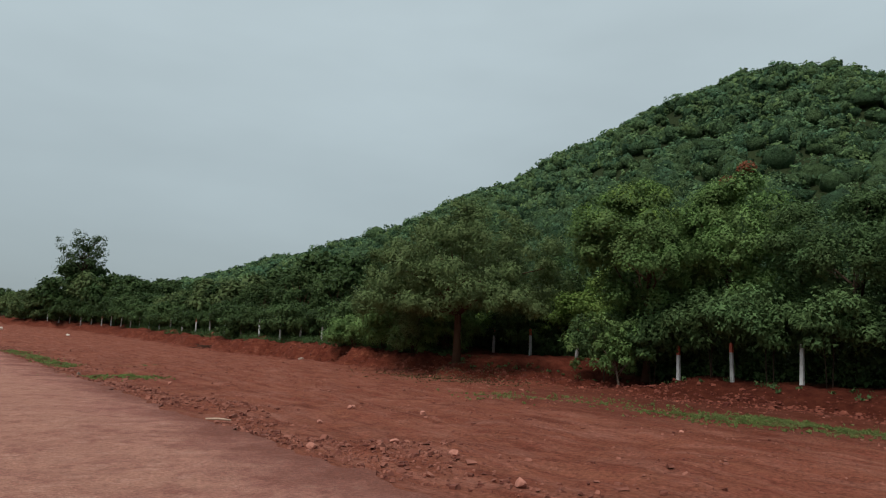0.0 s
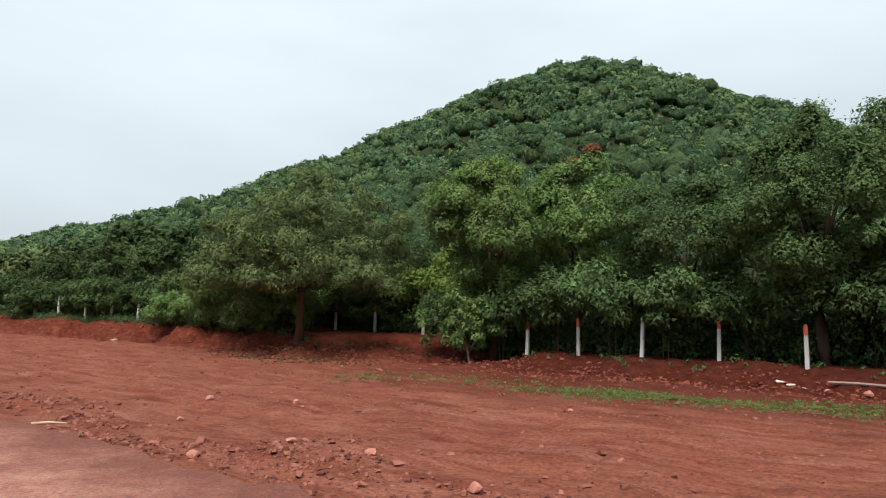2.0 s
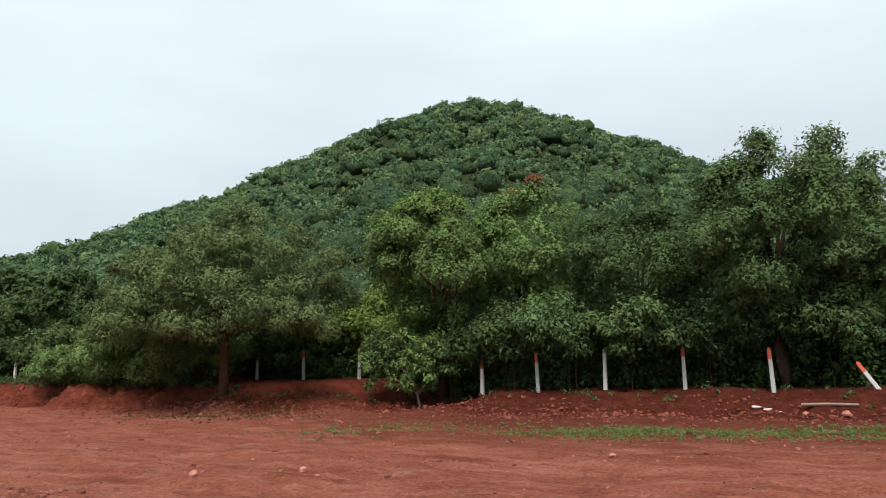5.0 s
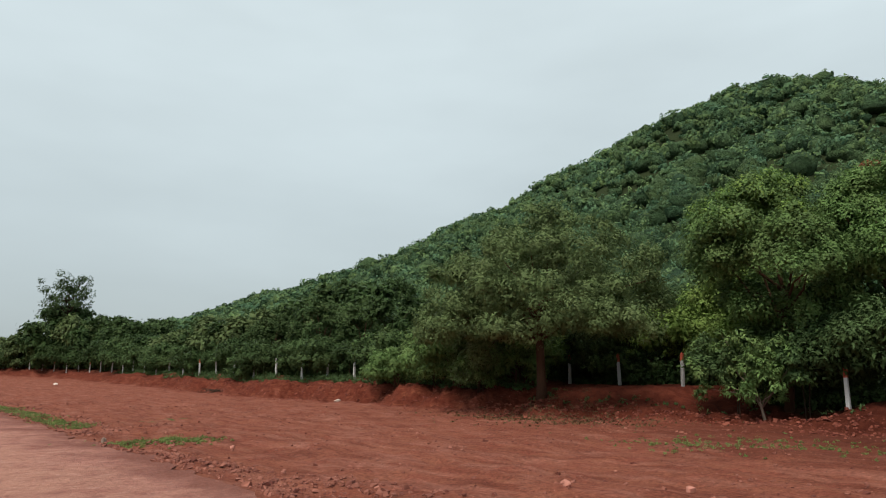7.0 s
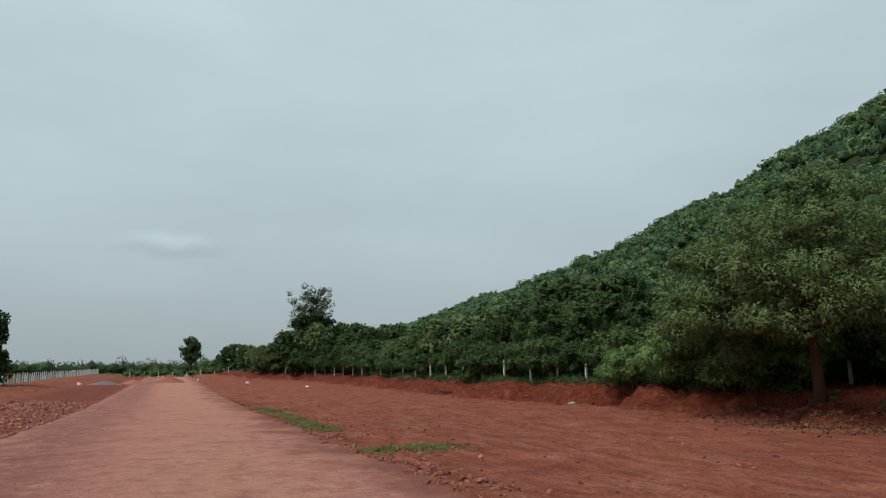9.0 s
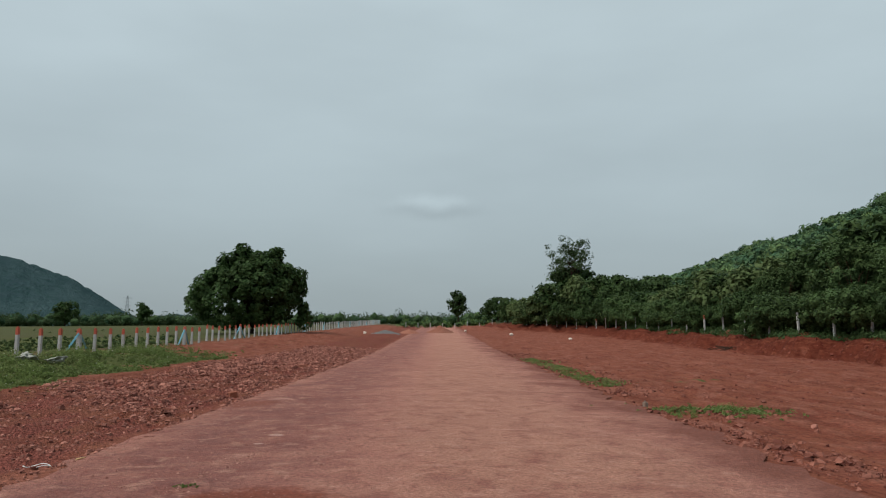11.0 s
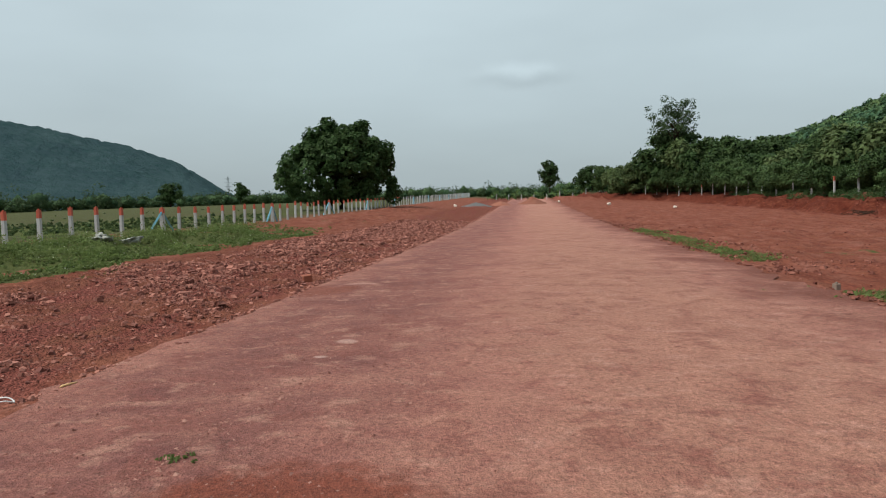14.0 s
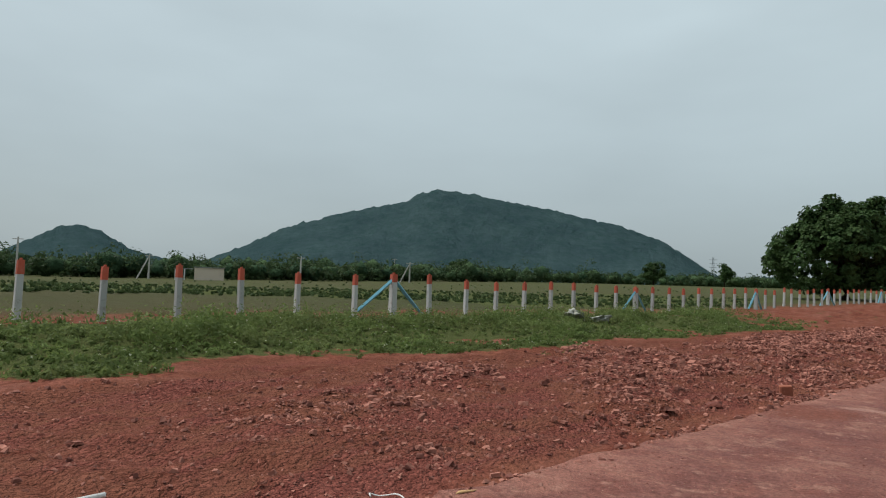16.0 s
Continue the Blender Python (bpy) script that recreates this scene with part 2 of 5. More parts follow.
def soil_road():
    m = Mat("compacted_laterite")
    mid = m.noise(2.2, 5.0, 0.62)
    fine = m.noise(24.0, 4.0, 0.7)
    grit = m.noise(85.0, 2.0, 0.6)
    x = m.node("ShaderNodeSeparateXYZ", Vector=m.pos())
    u = m.math("SUBTRACT", x.outputs["X"], m.math("MULTIPLY", x.outputs["Y"], 0.06))
    u = m.math("ADD", u, m.math("ADD", m.remap(mid, 0.2, 0.8, -0.5, 0.5), m.remap(m.noise(0.5, 4.0, 0.6), 0.3, 0.7, -0.7, 0.7)))
    col = m.mix(m.remap(m.noise(0.35, 4.0), 0.3, 0.7, 0, 1), (0.312, 0.128, 0.098), (0.392, 0.176, 0.130))
    # worn orange track in the middle
    track = m.math("MULTIPLY", m.remap(u, 0.4, 1.6, 0.0, 1.0), m.remap(u, 3.6, 4.8, 1.0, 0.0))
    col = m.mix(m.math("MULTIPLY", track, 0.5), col, (0.405, 0.205, 0.138))
    # damp purple streak by the broken edge
    damp = m.math("MULTIPLY", m.remap(u, -2.9, -1.9, 0.0, 1.0), m.remap(u, -0.6, 0.7, 1.0, 0.0))
    col = m.mix(m.math("MULTIPLY", damp, m.remap(m.noise(1.1, 5.0, 0.65), 0.35, 0.6, 0.35, 0.85)), col, (0.165, 0.060, 0.052))
    # blotches of damp and of dry dust, at three sizes
    col = m.mix(m.remap(m.noise(0.8, 4.0, 0.6, distort=1.0), 0.50, 0.62, 0.0, 0.42), col, (0.232, 0.084, 0.064))
    col = m.mix(m.remap(m.noise(2.3, 4.0, 0.62, distort=0.5), 0.53, 0.63, 0.0, 0.55), col, (0.215, 0.074, 0.056))
    dust = m.noise(2.9, 4.0, 0.65, vec=m.stretch(0.9, 1.1, 1.0, ROAD_TURN))
    col = m.mix(m.remap(dust, 0.55, 0.66, 0.0, 0.5), col, (0.47, 0.25, 0.187))
    col = m.mix(m.remap(m.noise(6.5, 4.0, 0.65), 0.54, 0.64, 0.0, 0.45), col, (0.232, 0.084, 0.064))
    # low ridges across the road
    ridge = m.noise(1.0, 5.0, 0.6, vec=m.stretch(1.1, 3.4, 1.0, ROAD_TURN), distort=0.6)
    col = m.mix(m.remap(ridge, 0.54, 0.66, 0.0, 0.2), col, (0.44, 0.222, 0.158))
    earth = m.mix(m.noise(1.2, 5.0, 0.65), (0.140, 0.043, 0.030), (0.220, 0.080, 0.055))
    col = m.mix(m.remap(m.math("ADD", u, m.remap(m.noise(0.6, 4.0, 0.6), 0.3, 0.7, -0.8, 0.8)), 4.3, 5.7, 0.0, 0.92), col, earth)
    # pale stones ground flat into the surface, and patches of raw orange earth
    for px, py, rx, ry, tone in ((-0.17, 9.25, 0.11, 0.10, (0.46, 0.27, 0.22)), (-0.3, 8.65, 0.07, 0.045, (0.45, 0.28, 0.235)), (-1.0, 14.4, 0.3, 0.12, (0.40, 0.21, 0.165)), (0.35, 5.3, 0.75, 0.6, (0.195, 0.052, 0.030)), (-1.5, 13.6, 0.55, 0.6, (0.215, 0.070, 0.047))):
        dx = m.math("DIVIDE", m.math("SUBTRACT", x.outputs["X"], px), rx)
        dy = m.math("DIVIDE", m.math("SUBTRACT", x.outputs["Y"], py), ry)
        d = m.math("ADD", m.math("MULTIPLY", dx, dx), m.math("MULTIPLY", dy, dy))
        d = m.math("ADD", d, m.remap(m.noise(3.2, 6.0, 0.75), 0.25, 0.75, -1.0, 1.0))
        col = m.mix(m.remap(d, 0.5, 1.5, 0.9, 0.0), col, tone)
    col = m.scaled(col, m.remap(fine, 0.3, 0.7, 0.66, 1.34))
    col = m.scaled(col, m.remap(grit, 0.3, 0.7, 0.72, 1.28))
    fleck = m.node("ShaderNodeTexVoronoi", Vector=m.pos(), Scale=9.0, Randomness=1.0).outputs["Distance"]
    col = m.mix(m.remap(fleck, 0.05, 0.10, 0.5, 0.0), col, (0.42, 0.26, 0.21))
    h = m.math("ADD", m.math("MULTIPLY", fine, 0.6), m.math("ADD", m.math("MULTIPLY", grit, 0.4), m.math("ADD", m.math("MULTIPLY", mid, 1.4), m.math("MULTIPLY", ridge, 0.4))))
    m.bump(h, 1.0, 0.05)
    return m.done(col, 0.92, spec=0.2)


def leaf_mat(name, dark, light, tint=(0.16, 0.17, 0.03), glow=0.35, rough=0.6):
    m = Mat(name)
    geo = m.n.new("ShaderNodeNewGeometry")
    info = m.n.new("ShaderNodeObjectInfo")
    col = m.mix(m.remap(geo.outputs["Random Per Island"], 0.0, 1.0, 0.22, 0.78), dark, light)
    col = m.scaled(col, m.remap(m.noise(1.4, 3.0, 0.6), 0.3, 0.7, 0.6, 1.4))
    col = m.mix(m.remap(m.noise(0.55, 3.0), 0.42, 0.72, 0.0, 0.5), col, tint)
    col = m.scaled(col, m.remap(info.outputs["Random"], 0.0, 1.0, 0.8, 1.2))
    m.done(col, rough, spec=0.07)
    tr = m.node("ShaderNodeBsdfTranslucent", Color=col)
    mx = m.node("ShaderNodeMixShader", Fac=glow)
    m.l.new(m.b.outputs[0], mx.inputs[1])
    m.l.new(tr.outputs[0], mx.inputs[2])
    m.l.new(mx.outputs[0], m.n["Material Output"].inputs["Surface"])
    return m.m


def bark_mat(name, a, b):
    m = Mat(name)
    col = m.mix(m.noise(1.0, 5.0, 0.65, vec=m.stretch(9, 9, 1.6)), a, b)
    m.bump(m.noise(1.0, 4.0, 0.6, vec=m.stretch(22, 22, 4)), 0.8, 0.02)
    return m.done(col, 0.95, spec=0.1)


def painted(name, base, worn, amount=0.25, scale=9.0, rough=0.6):
    m = Mat(name)
    info = m.n.new("ShaderNodeObjectInfo")
    wear = m.remap(m.noise(scale, 5.0, 0.7), 0.56, 0.7, 0.0, amount)
    col = m.mix(wear, base, worn)
    col = m.scaled(col, m.remap(info.outputs["Random"], 0, 1, 0.85, 1.1))
    m.bump(m.noise(40, 3.0), 0.25, 0.01)
    return m.done(col, rough, spec=0.3)


def stone_mat(name, a, b, scale=6.0):
    m = Mat(name)
    geo = m.n.new("ShaderNodeNewGeometry")
    col = m.mix(geo.outputs["Random Per Island"], a, b)
    col = m.scaled(col, m.remap(m.noise(scale, 5.0, 0.7), 0.25, 0.75, 0.7, 1.25))
    m.bump(m.noise(30, 4.0), 0.5, 0.01)
    return m.done(col, 0.9, spec=0.2)


GROUND, ROAD = soil_ground(), soil_road()
LEAF_FINE = leaf_mat("small_dull_leaves", (0.063, 0.100, 0.035), (0.129, 0.174, 0.070), (0.135, 0.168, 0.070), 0.27)
LEAF_BROAD = leaf_mat("broad_leaves", (0.071, 0.140, 0.042), (0.174, 0.276, 0.090), (0.205, 0.268, 0.098), 0.27)
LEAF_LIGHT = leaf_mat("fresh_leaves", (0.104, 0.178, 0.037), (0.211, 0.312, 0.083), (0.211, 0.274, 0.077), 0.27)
LEAF_DARK = leaf_mat("dark_leathery_and_shaded_leaves", (0.025, 0.053, 0.018), (0.056, 0.095, 0.031), (0.056, 0.084, 0.028), 0.22, 0.5)
LEAF_RED = leaf_mat("russet_leaves", (0.22, 0.07, 0.042), (0.32, 0.125, 0.075), (0.26, 0.13, 0.06), 0.4)


def hill_leaf():
    """Greens that change from crown to crown over the hill."""
    m = Mat("hill_forest_leaves")
    geo = m.n.new("ShaderNodeNewGeometry")
    each = m.remap(geo.outputs["Random Per Island"], 0.0, 1.0, 0.2, 0.8)
    # the cold green leans to blue to imitate haze over the hill
    cold = m.mix(each, (0.034, 0.084, 0.048), (0.082, 0.148, 0.078))
    warm = m.mix(each, (0.078, 0.134, 0.049), (0.145, 0.205, 0.078))
    col = m.mix(m.remap(m.noise(0.21, 3.0, 0.6), 0.4, 0.62, 0, 1), cold, warm)
    col = m.scaled(col, m.remap(m.noise(0.30, 3.0, 0.7), 0.3, 0.7, 0.45, 1.65))
    m.done(col, 0.65, spec=0.06)
    tr = m.node("ShaderNodeBsdfTranslucent", Color=col)
    mx = m.node("ShaderNodeMixShader", Fac=0.2)
    m.l.new(m.b.outputs[0], mx.inputs[1])
    m.l.new(tr.outputs[0], mx.inputs[2])
    m.l.new(mx.outputs[0], m.n["Material Output"].inputs["Surface"])
    return m.m


LEAF_HILL = hill_leaf()
LEAF_DEEP = leaf_mat("deep_green_leaves", (0.047, 0.092, 0.035), (0.110, 0.180, 0.068), (0.117, 0.166, 0.061), 0.27)
LEAF_THICK = leaf_mat("thicket_leaves", (0.028, 0.056, 0.020), (0.078, 0.126, 0.045), (0.086, 0.118, 0.042), 0.25)
LEAF_FAR = leaf_mat("far_wood_leaves", (0.036, 0.066, 0.028), (0.065, 0.098, 0.04), (0.065, 0.09, 0.04), 0.4)


def leaf_mass():
    m = Mat("leaf_mass")
    geo = m.n.new("ShaderNodeNewGeometry")
    col = m.mix(geo.outputs["Random Per Island"], (0.045, 0.096, 0.048), (0.098, 0.16, 0.066))
    col = m.scaled(col, m.remap(m.noise(1.6, 5.0, 0.75), 0.3, 0.7, 0.5, 1.5))
    m.bump(m.noise(1.7, 6.0, 0.8), 1.0, 1.6)
    return m.done(col, 0.9, spec=0.1)


LEAF_MASS = leaf_mass()
GRASS = leaf_mat("weed_leaves", (0.113, 0.166, 0.045), (0.214, 0.276, 0.093), (0.230, 0.246, 0.103), 0.45)
FLOWER = leaf_mat("pale_flower_heads", (0.42, 0.42, 0.28), (0.6, 0.6, 0.45), (0.5, 0.5, 0.3), 0.3)
BARK = bark_mat("brown_bark", (0.045, 0.023, 0.015), (0.108, 0.057, 0.035))
BARK_DARK = bark_mat("dark_bark", (0.022, 0.015, 0.011), (0.06, 0.04, 0.028))
POST_WHITE = painted("whitewashed_concrete", (0.47, 0.47, 0.46), (0.28, 0.24, 0.215), 0.65, 7.0, 0.85)
POST_RED = painted("orange_red_paint", (0.50, 0.105, 0.062), (0.40, 0.2, 0.15), 0.6, 9.0, 0.6)
STRUT_BLUE = painted("pale_blue_paint", (0.16, 0.40, 0.50), (0.32, 0.42, 0.44), 0.5, 8.0, 0.6)
RED_STONE = stone_mat("laterite_rubble", (0.125, 0.041, 0.031), (0.42, 0.178, 0.130))
FIELD_STONE = stone_mat("scraped_soil_stones", (0.115, 0.034, 0.024), (0.29, 0.112, 0.078))
PALE_STONE = stone_mat("pale_stone", (0.45, 0.36, 0.30), (0.6, 0.5, 0.42))

# ---- the lie of the land ----


def smooth(a, b, v):
    k = np.clip((v - a) / (b - a), 0, 1)
    return k * k * (3 - 2 * k)


class Waves:
    """Smooth random relief from a few dozen plane waves."""

    def __init__(self, seed, low, high, count=26):
        r = np.random.RandomState(seed)
        ang, size = r.uniform(0, 2 * np.pi, count), np.exp(r.uniform(np.log(low), np.log(high), count))
        self.kx, self.ky, self.ph = 2 * np.pi / size * np.cos(ang), 2 * np.pi / size * np.sin(ang), r.uniform(0, 6.28, count)

    def __call__(self, x, y):
        out = np.zeros(np.broadcast(x, y).shape)
        for a, b, p in zip(self.kx, self.ky, self.ph):
            out += np.sin(a * x + b * y + p)
        return out / np.sqrt(len(self.kx) / 2)


W_FINE, W_MID, W_BIG, W_HILL = Waves(1, 0.5, 1.6, 40), Waves(2, 2.0, 7.0), Waves(3, 12, 45), Waves(4, 18, 70)
ROAD_LEFT, ROAD_RIGHT = -2.65, 5.65  # in the road's own cross direction u = x - 0.06 y

# crest of the wooded hill: bearing from the plot (degrees), distance, height
CREST = [(8, 330, 0), (14, 310, 4), (22, 285, 15), (29, 265, 24), (36, 250, 32), (44, 236, 45.5), (53, 222, 59), (60, 214, 70), (66, 210, 77.6), (70.5, 210, 80),
         (75, 210, 76.6), (79, 212, 71.2), (85, 216, 62.6), (90, 222, 55), (96, 228, 45), (103, 238, 33), (112, 250, 20), (130, 280, 8), (150, 300, 0)]
CB, CD, CH = (np.array(c, float) for c in zip(*CREST))


def hill(x, y):
    dx, dy = x - 0.9, y + 6.0
    r, b = np.hypot(dx, dy), np.degrees(np.arctan2(dx, dy))
    crest, top = np.interp(b, CB, CD), np.interp(b, CB, CH, left=0, right=0)
    foot = np.clip(40 / np.maximum(np.sin(np.radians(np.clip(b, 8, 172))), 0.2), 40, 150)
    s = np.clip((r - foot) / np.maximum(crest - foot, 1), 0, None)
    up = np.where(s < 1, 0.62 * s + 0.38 * s * s * (3 - 2 * s), np.clip(1 - (s - 1) * 1.1, 0, 1))
    return top * up * (1 + 0.010 * W_HILL(x, y)) + 0.7 * W_HILL(x, y) * smooth(0.1, 0.5, s) * smooth(0, 20, top)


def narrow(y):
    """How far the hill side has closed in on the road."""
    return 0.0035 * np.clip(y - 80, 0, 60) ** 2


def bay(y):
    """How far the fence steps back behind the spreading tree."""
    return 2.7 * smooth(4.5, 9.0, y) * (1 - smooth(16.5, 27, y))


def toe_line(y):
    """Where the bank on the hill side begins, in u."""
    return 22.9 + 0.35 * np.sin(y * 0.55) + 0.25 * np.sin(y * 1.7 + 1) + 1.9 * np.exp(-(((y - 6.0) / 2.6) ** 2)) - 1.7 * np.exp(-(((y - 13.2) / 2.6) ** 2)) - narrow(y)


def bank_height(y):
    return 0.66 + 0.36 * smooth(2, 10, y) + 0.38 * smooth(15, 21, y)


def base(y):
    return 0.017 * np.where(y > 50, np.minimum(y, 190) - 42.5, smooth(35, 50, y) * 7.5 * np.clip((y - 35) / 15, 0, 1) ** 0.3)


def height(x, y):
    u = x - 0.06 * y
    z = base(y) + 0.0 * x
    left = ROAD_LEFT - u
    z = z + np.where(left > 0, 0.10 * smooth(0.5, 2.2, left) + 0.30 * smooth(6.0, 10.0, left) - 0.0115 * np.clip(left - 12.0, 0, 230), 0)
    rub = smooth(-0.1, 0.5, left) * (1 - smooth(5.2, 6.8, left))
    z = z + rub * (0.030 * W_FINE(x, y) + 0.035 * W_MID(x, y)) + smooth(6.5, 8, left) * (0.02 * W_FINE(x, y) + 0.04 * W_MID(x, y)) * (1 - smooth(30, 60, left))
    right = u - ROAD_RIGHT
    z = z - 0.07 * smooth(0, 0.6, right) + smooth(0.1, 1, right) * (0.016 * W_FINE(x, y) + 0.034 * W_MID(x, y) + 0.012 * np.sin(u * 7.0 + 1.5 * W_BIG(x, y)))
    toe = toe_line(y)
    past = u - toe + 0.14 * W_FINE(x, y) + 0.18 * W_MID(x, y)
    ease = smooth(1, 6, y) * (1 - smooth(7.5, 12.5, y))
    z = z + bank_height(y) * (0.62 * np.clip(past / (3.0 - 1.8 * smooth(9, 22, y) + 4.0 * ease), 0, 1) + 0.38 * smooth(0.8, 4.2 + 2.5 * ease, past)) + 0.022 * np.clip(past - 1.5, 0, 20)
    z = z + (0.025 + 0.02 * smooth(8, 16, y)) * (W_FINE(x, y) + W_MID(x, y)) * np.exp(-(((past - 0.8) / 1.3) ** 2))
    # the cut across the far end of the plot
    end = smooth(128, 134, y + 0.25 * u) * smooth(5.8, 7.5, u)
    z = np.where(past < 0, z + 0.6 * end, z)
    # the slope that climbs to the shelter
    z = z + 1.6 * smooth(27.5, 44, x) * (1 - smooth(-16, -11, y))
    inside = (right < 0) & (left < 0)
    z = np.where(inside, z - 0.02, z)
    return z + hill(x, y)


def road_height(x, y):
    u = x - 0.06 * y
    return base(y) + 0.035 * np.clip(1 - ((u - 1.5) / 4.3) ** 2, 0, 1) + 0.008 * W_MID(x, y) + 0.005 * W_FINE(x, y) + 0.012


def on_ground(x, y):
    return float(height(np.array([float(x)]), np.array([float(y)]))[0])


def grid_mesh(name, xs, ys, zfun, mat, attrs=(), sheared=0.0):
    X, Y = np.meshgrid(xs, ys)
    X = X + sheared * Y
    if sheared:
        side = 2 * (X - sheared * Y - xs[0]) / (xs[-1] - xs[0]) - 1
        X = X + np.abs(side) ** 6 * (0.07 * W_FINE(X, Y) + 0.07 * W_MID(X, Y))
    Z = zfun(X, Y)
    co = np.stack([X, Y, Z], -1).reshape(-1, 3)
    nx, ny = len(xs), len(ys)
    i = np.arange((ny - 1) * (nx - 1))
    a = (i // (nx - 1)) * nx + i % (nx - 1)
    quads = np.stack([a, a + 1, a + nx + 1, a + nx], 1)
    me = quad_mesh(name, co, quads, mat, True)
    for key, fun in attrs:
        at = me.attributes.new(key, "FLOAT", "POINT")
        at.data.foreach_set("value", np.ascontiguousarray(fun(X, Y).reshape(-1), dtype=np.float32))
    return me


def quad_mesh(name, co, quads, mat, soft=False, normals=None):
    me = bpy.data.meshes.new(name)
    k = quads.shape[1]
    me.vertices.add(len(co))
    me.vertices.foreach_set("co", np.ascontiguousarray(co, dtype=np.float32).ravel())
    me.loops.add(quads.size)
    me.loops.foreach_set("vertex_index", np.ascontiguousarray(quads, dtype=np.int32).ravel())
    me.polygons.add(len(quads))
    me.polygons.foreach_set("loop_start", np.arange(0, quads.size, k, dtype=np.int32))
    me.polygons.foreach_set("use_smooth", np.full(len(quads), soft))
    me.materials.append(mat)
    me.update(calc_edges=True)
    me.validate()
    if normals is not None:
        at = me.attributes.new("custom_normal", "FLOAT_VECTOR", "POINT")
        at.data.foreach_set("vector", np.ascontiguousarray(normals, dtype=np.float32).ravel())
        me.update()
    return me


def spread(a, b, start, growth):
    out = [a]
    step = start
    while out[-1] < b:
        out.append(out[-1] + step)
        step *= growth
    return out


xs = [-x for x in spread(16, 2600, 0.5, 1.13)][::-1] + list(np.arange(-15.75, 30, 0.25)) + list(np.arange(30, 46, 1.0)) + list(np.arange(46, 290, 5.0)) + spread(290, 2600, 8, 1.25)
ys = [-y for y in spread(16, 1200, 0.8, 1.2)][::-1] + list(np.arange(-15.75, 42, 0.25)) + list(np.arange(42, 80, 0.8)) + list(np.arange(80, 330, 4.0)) + spread(330, 2600, 8, 1.25)


def a_rubble(x, y):
    left = ROAD_LEFT - (x - 0.06 * y)
    return smooth(0.0, 0.4, left) * (1 - smooth(4.8, 6.6, left + 0.5 * W_MID(x, y)))


def a_trodden(x, y):
    """Below zero where the strip is pressed soil: along the verge and at its near end."""
    left = ROAD_LEFT - (x - 0.06 * y)
    return -0.10 * smooth(4.0, 5.4, left) - 0.05 * (1 - smooth(4.5, 9.0, y + 0.3 * left))


def a_cut_shade(x, y):
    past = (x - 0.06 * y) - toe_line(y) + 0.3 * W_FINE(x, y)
    # dark fresh soil that reaches into the plot, partly painted tree shade
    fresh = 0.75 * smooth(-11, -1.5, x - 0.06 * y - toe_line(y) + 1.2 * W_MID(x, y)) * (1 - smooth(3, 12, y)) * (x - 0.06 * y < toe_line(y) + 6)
    # below y 24 the mask widens, painting dark the ground the trees shade
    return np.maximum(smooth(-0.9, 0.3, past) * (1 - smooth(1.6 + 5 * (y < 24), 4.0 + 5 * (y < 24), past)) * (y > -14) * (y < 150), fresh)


def a_field(x, y):
    left = ROAD_LEFT - (x - 0.06 * y)
    return np.maximum(smooth(11, 16, left), smooth(150, 190, y))


def a_grass(x, y):
    left = ROAD_LEFT - (x - 0.06 * y)
    verge = smooth(5.6, 7.4, left + 0.45 * W_MID(x, y) + 0.25 * W_FINE(x, y)) * (1 - 0.75 * smooth(10.8, 11.6, left))
    verge = verge * (1 - 0.8 * smooth(26, 42, y))
    out = np.hypot(x, y - 6) + 3.5 * W_BIG(x, y)
    near = 33 - 15 * smooth(-48, -34, np.degrees(np.arctan2(x, y - 6)))
    strips = 0.75 * smooth(near, near + 5, out) * (1 - 0.42 * smooth(58, 68, out)) * smooth(15, 19, left)
    u = x - 0.06 * y
    shoulder = 0.5 * np.exp(-(((u - 6.55) / 0.4) ** 2)) * smooth(18, 21, y) * (1 - smooth(34, 40, y))
    spots = 0.0
    for px, py, rx, ry in ((7.9, 12.5, 0.9, 0.45), (18.0, -4.0, 0.9, 1.5), (18.6, -9.5, 0.7, 2.4), (-8.2, 15.6, 1.5, 1.0), (10.8, 21, 1.6, 0.8)):
        spots = np.maximum(spots, 0.52 * np.exp(-(((x - px) / rx) ** 2) - ((y - py) / ry) ** 2))
    behind = smooth(2.4, 4.0, u - toe_line(y)) * 0.6 * smooth(20, 26, y)
    return np.maximum.reduce([verge, strips, shoulder, spots + 0 * x, behind, smooth(170, 230, y)])


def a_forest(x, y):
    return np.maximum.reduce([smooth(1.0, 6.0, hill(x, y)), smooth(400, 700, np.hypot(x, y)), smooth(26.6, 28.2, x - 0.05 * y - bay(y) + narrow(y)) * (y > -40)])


ground = new("ground", grid_mesh("ground", np.array(xs), np.array(ys), height, GROUND, (("rubble", a_rubble), ("trodden", a_trodden), ("cut", a_cut_shade), ("field", a_field), ("grass", a_grass), ("forest", a_forest))))
tagged(ground, "red laterite ground with rubble, grass verge and wooded rise", "ground", kind="structure")

road = new("road", grid_mesh("road", np.linspace(ROAD_LEFT, ROAD_RIGHT, 50), np.concatenate([np.arange(-16, 40, 0.2), np.arange(40, 190, 1.0)]), road_height, ROAD, sheared=0.06))
tagged(road, "compacted red laterite road surface with damp patches", "road", kind="structure")

# ---- builders ----


def part(name, me, parent, label=""):
    ob = new(name, me)
    ob.parent = parent
    return tagged(ob, label)


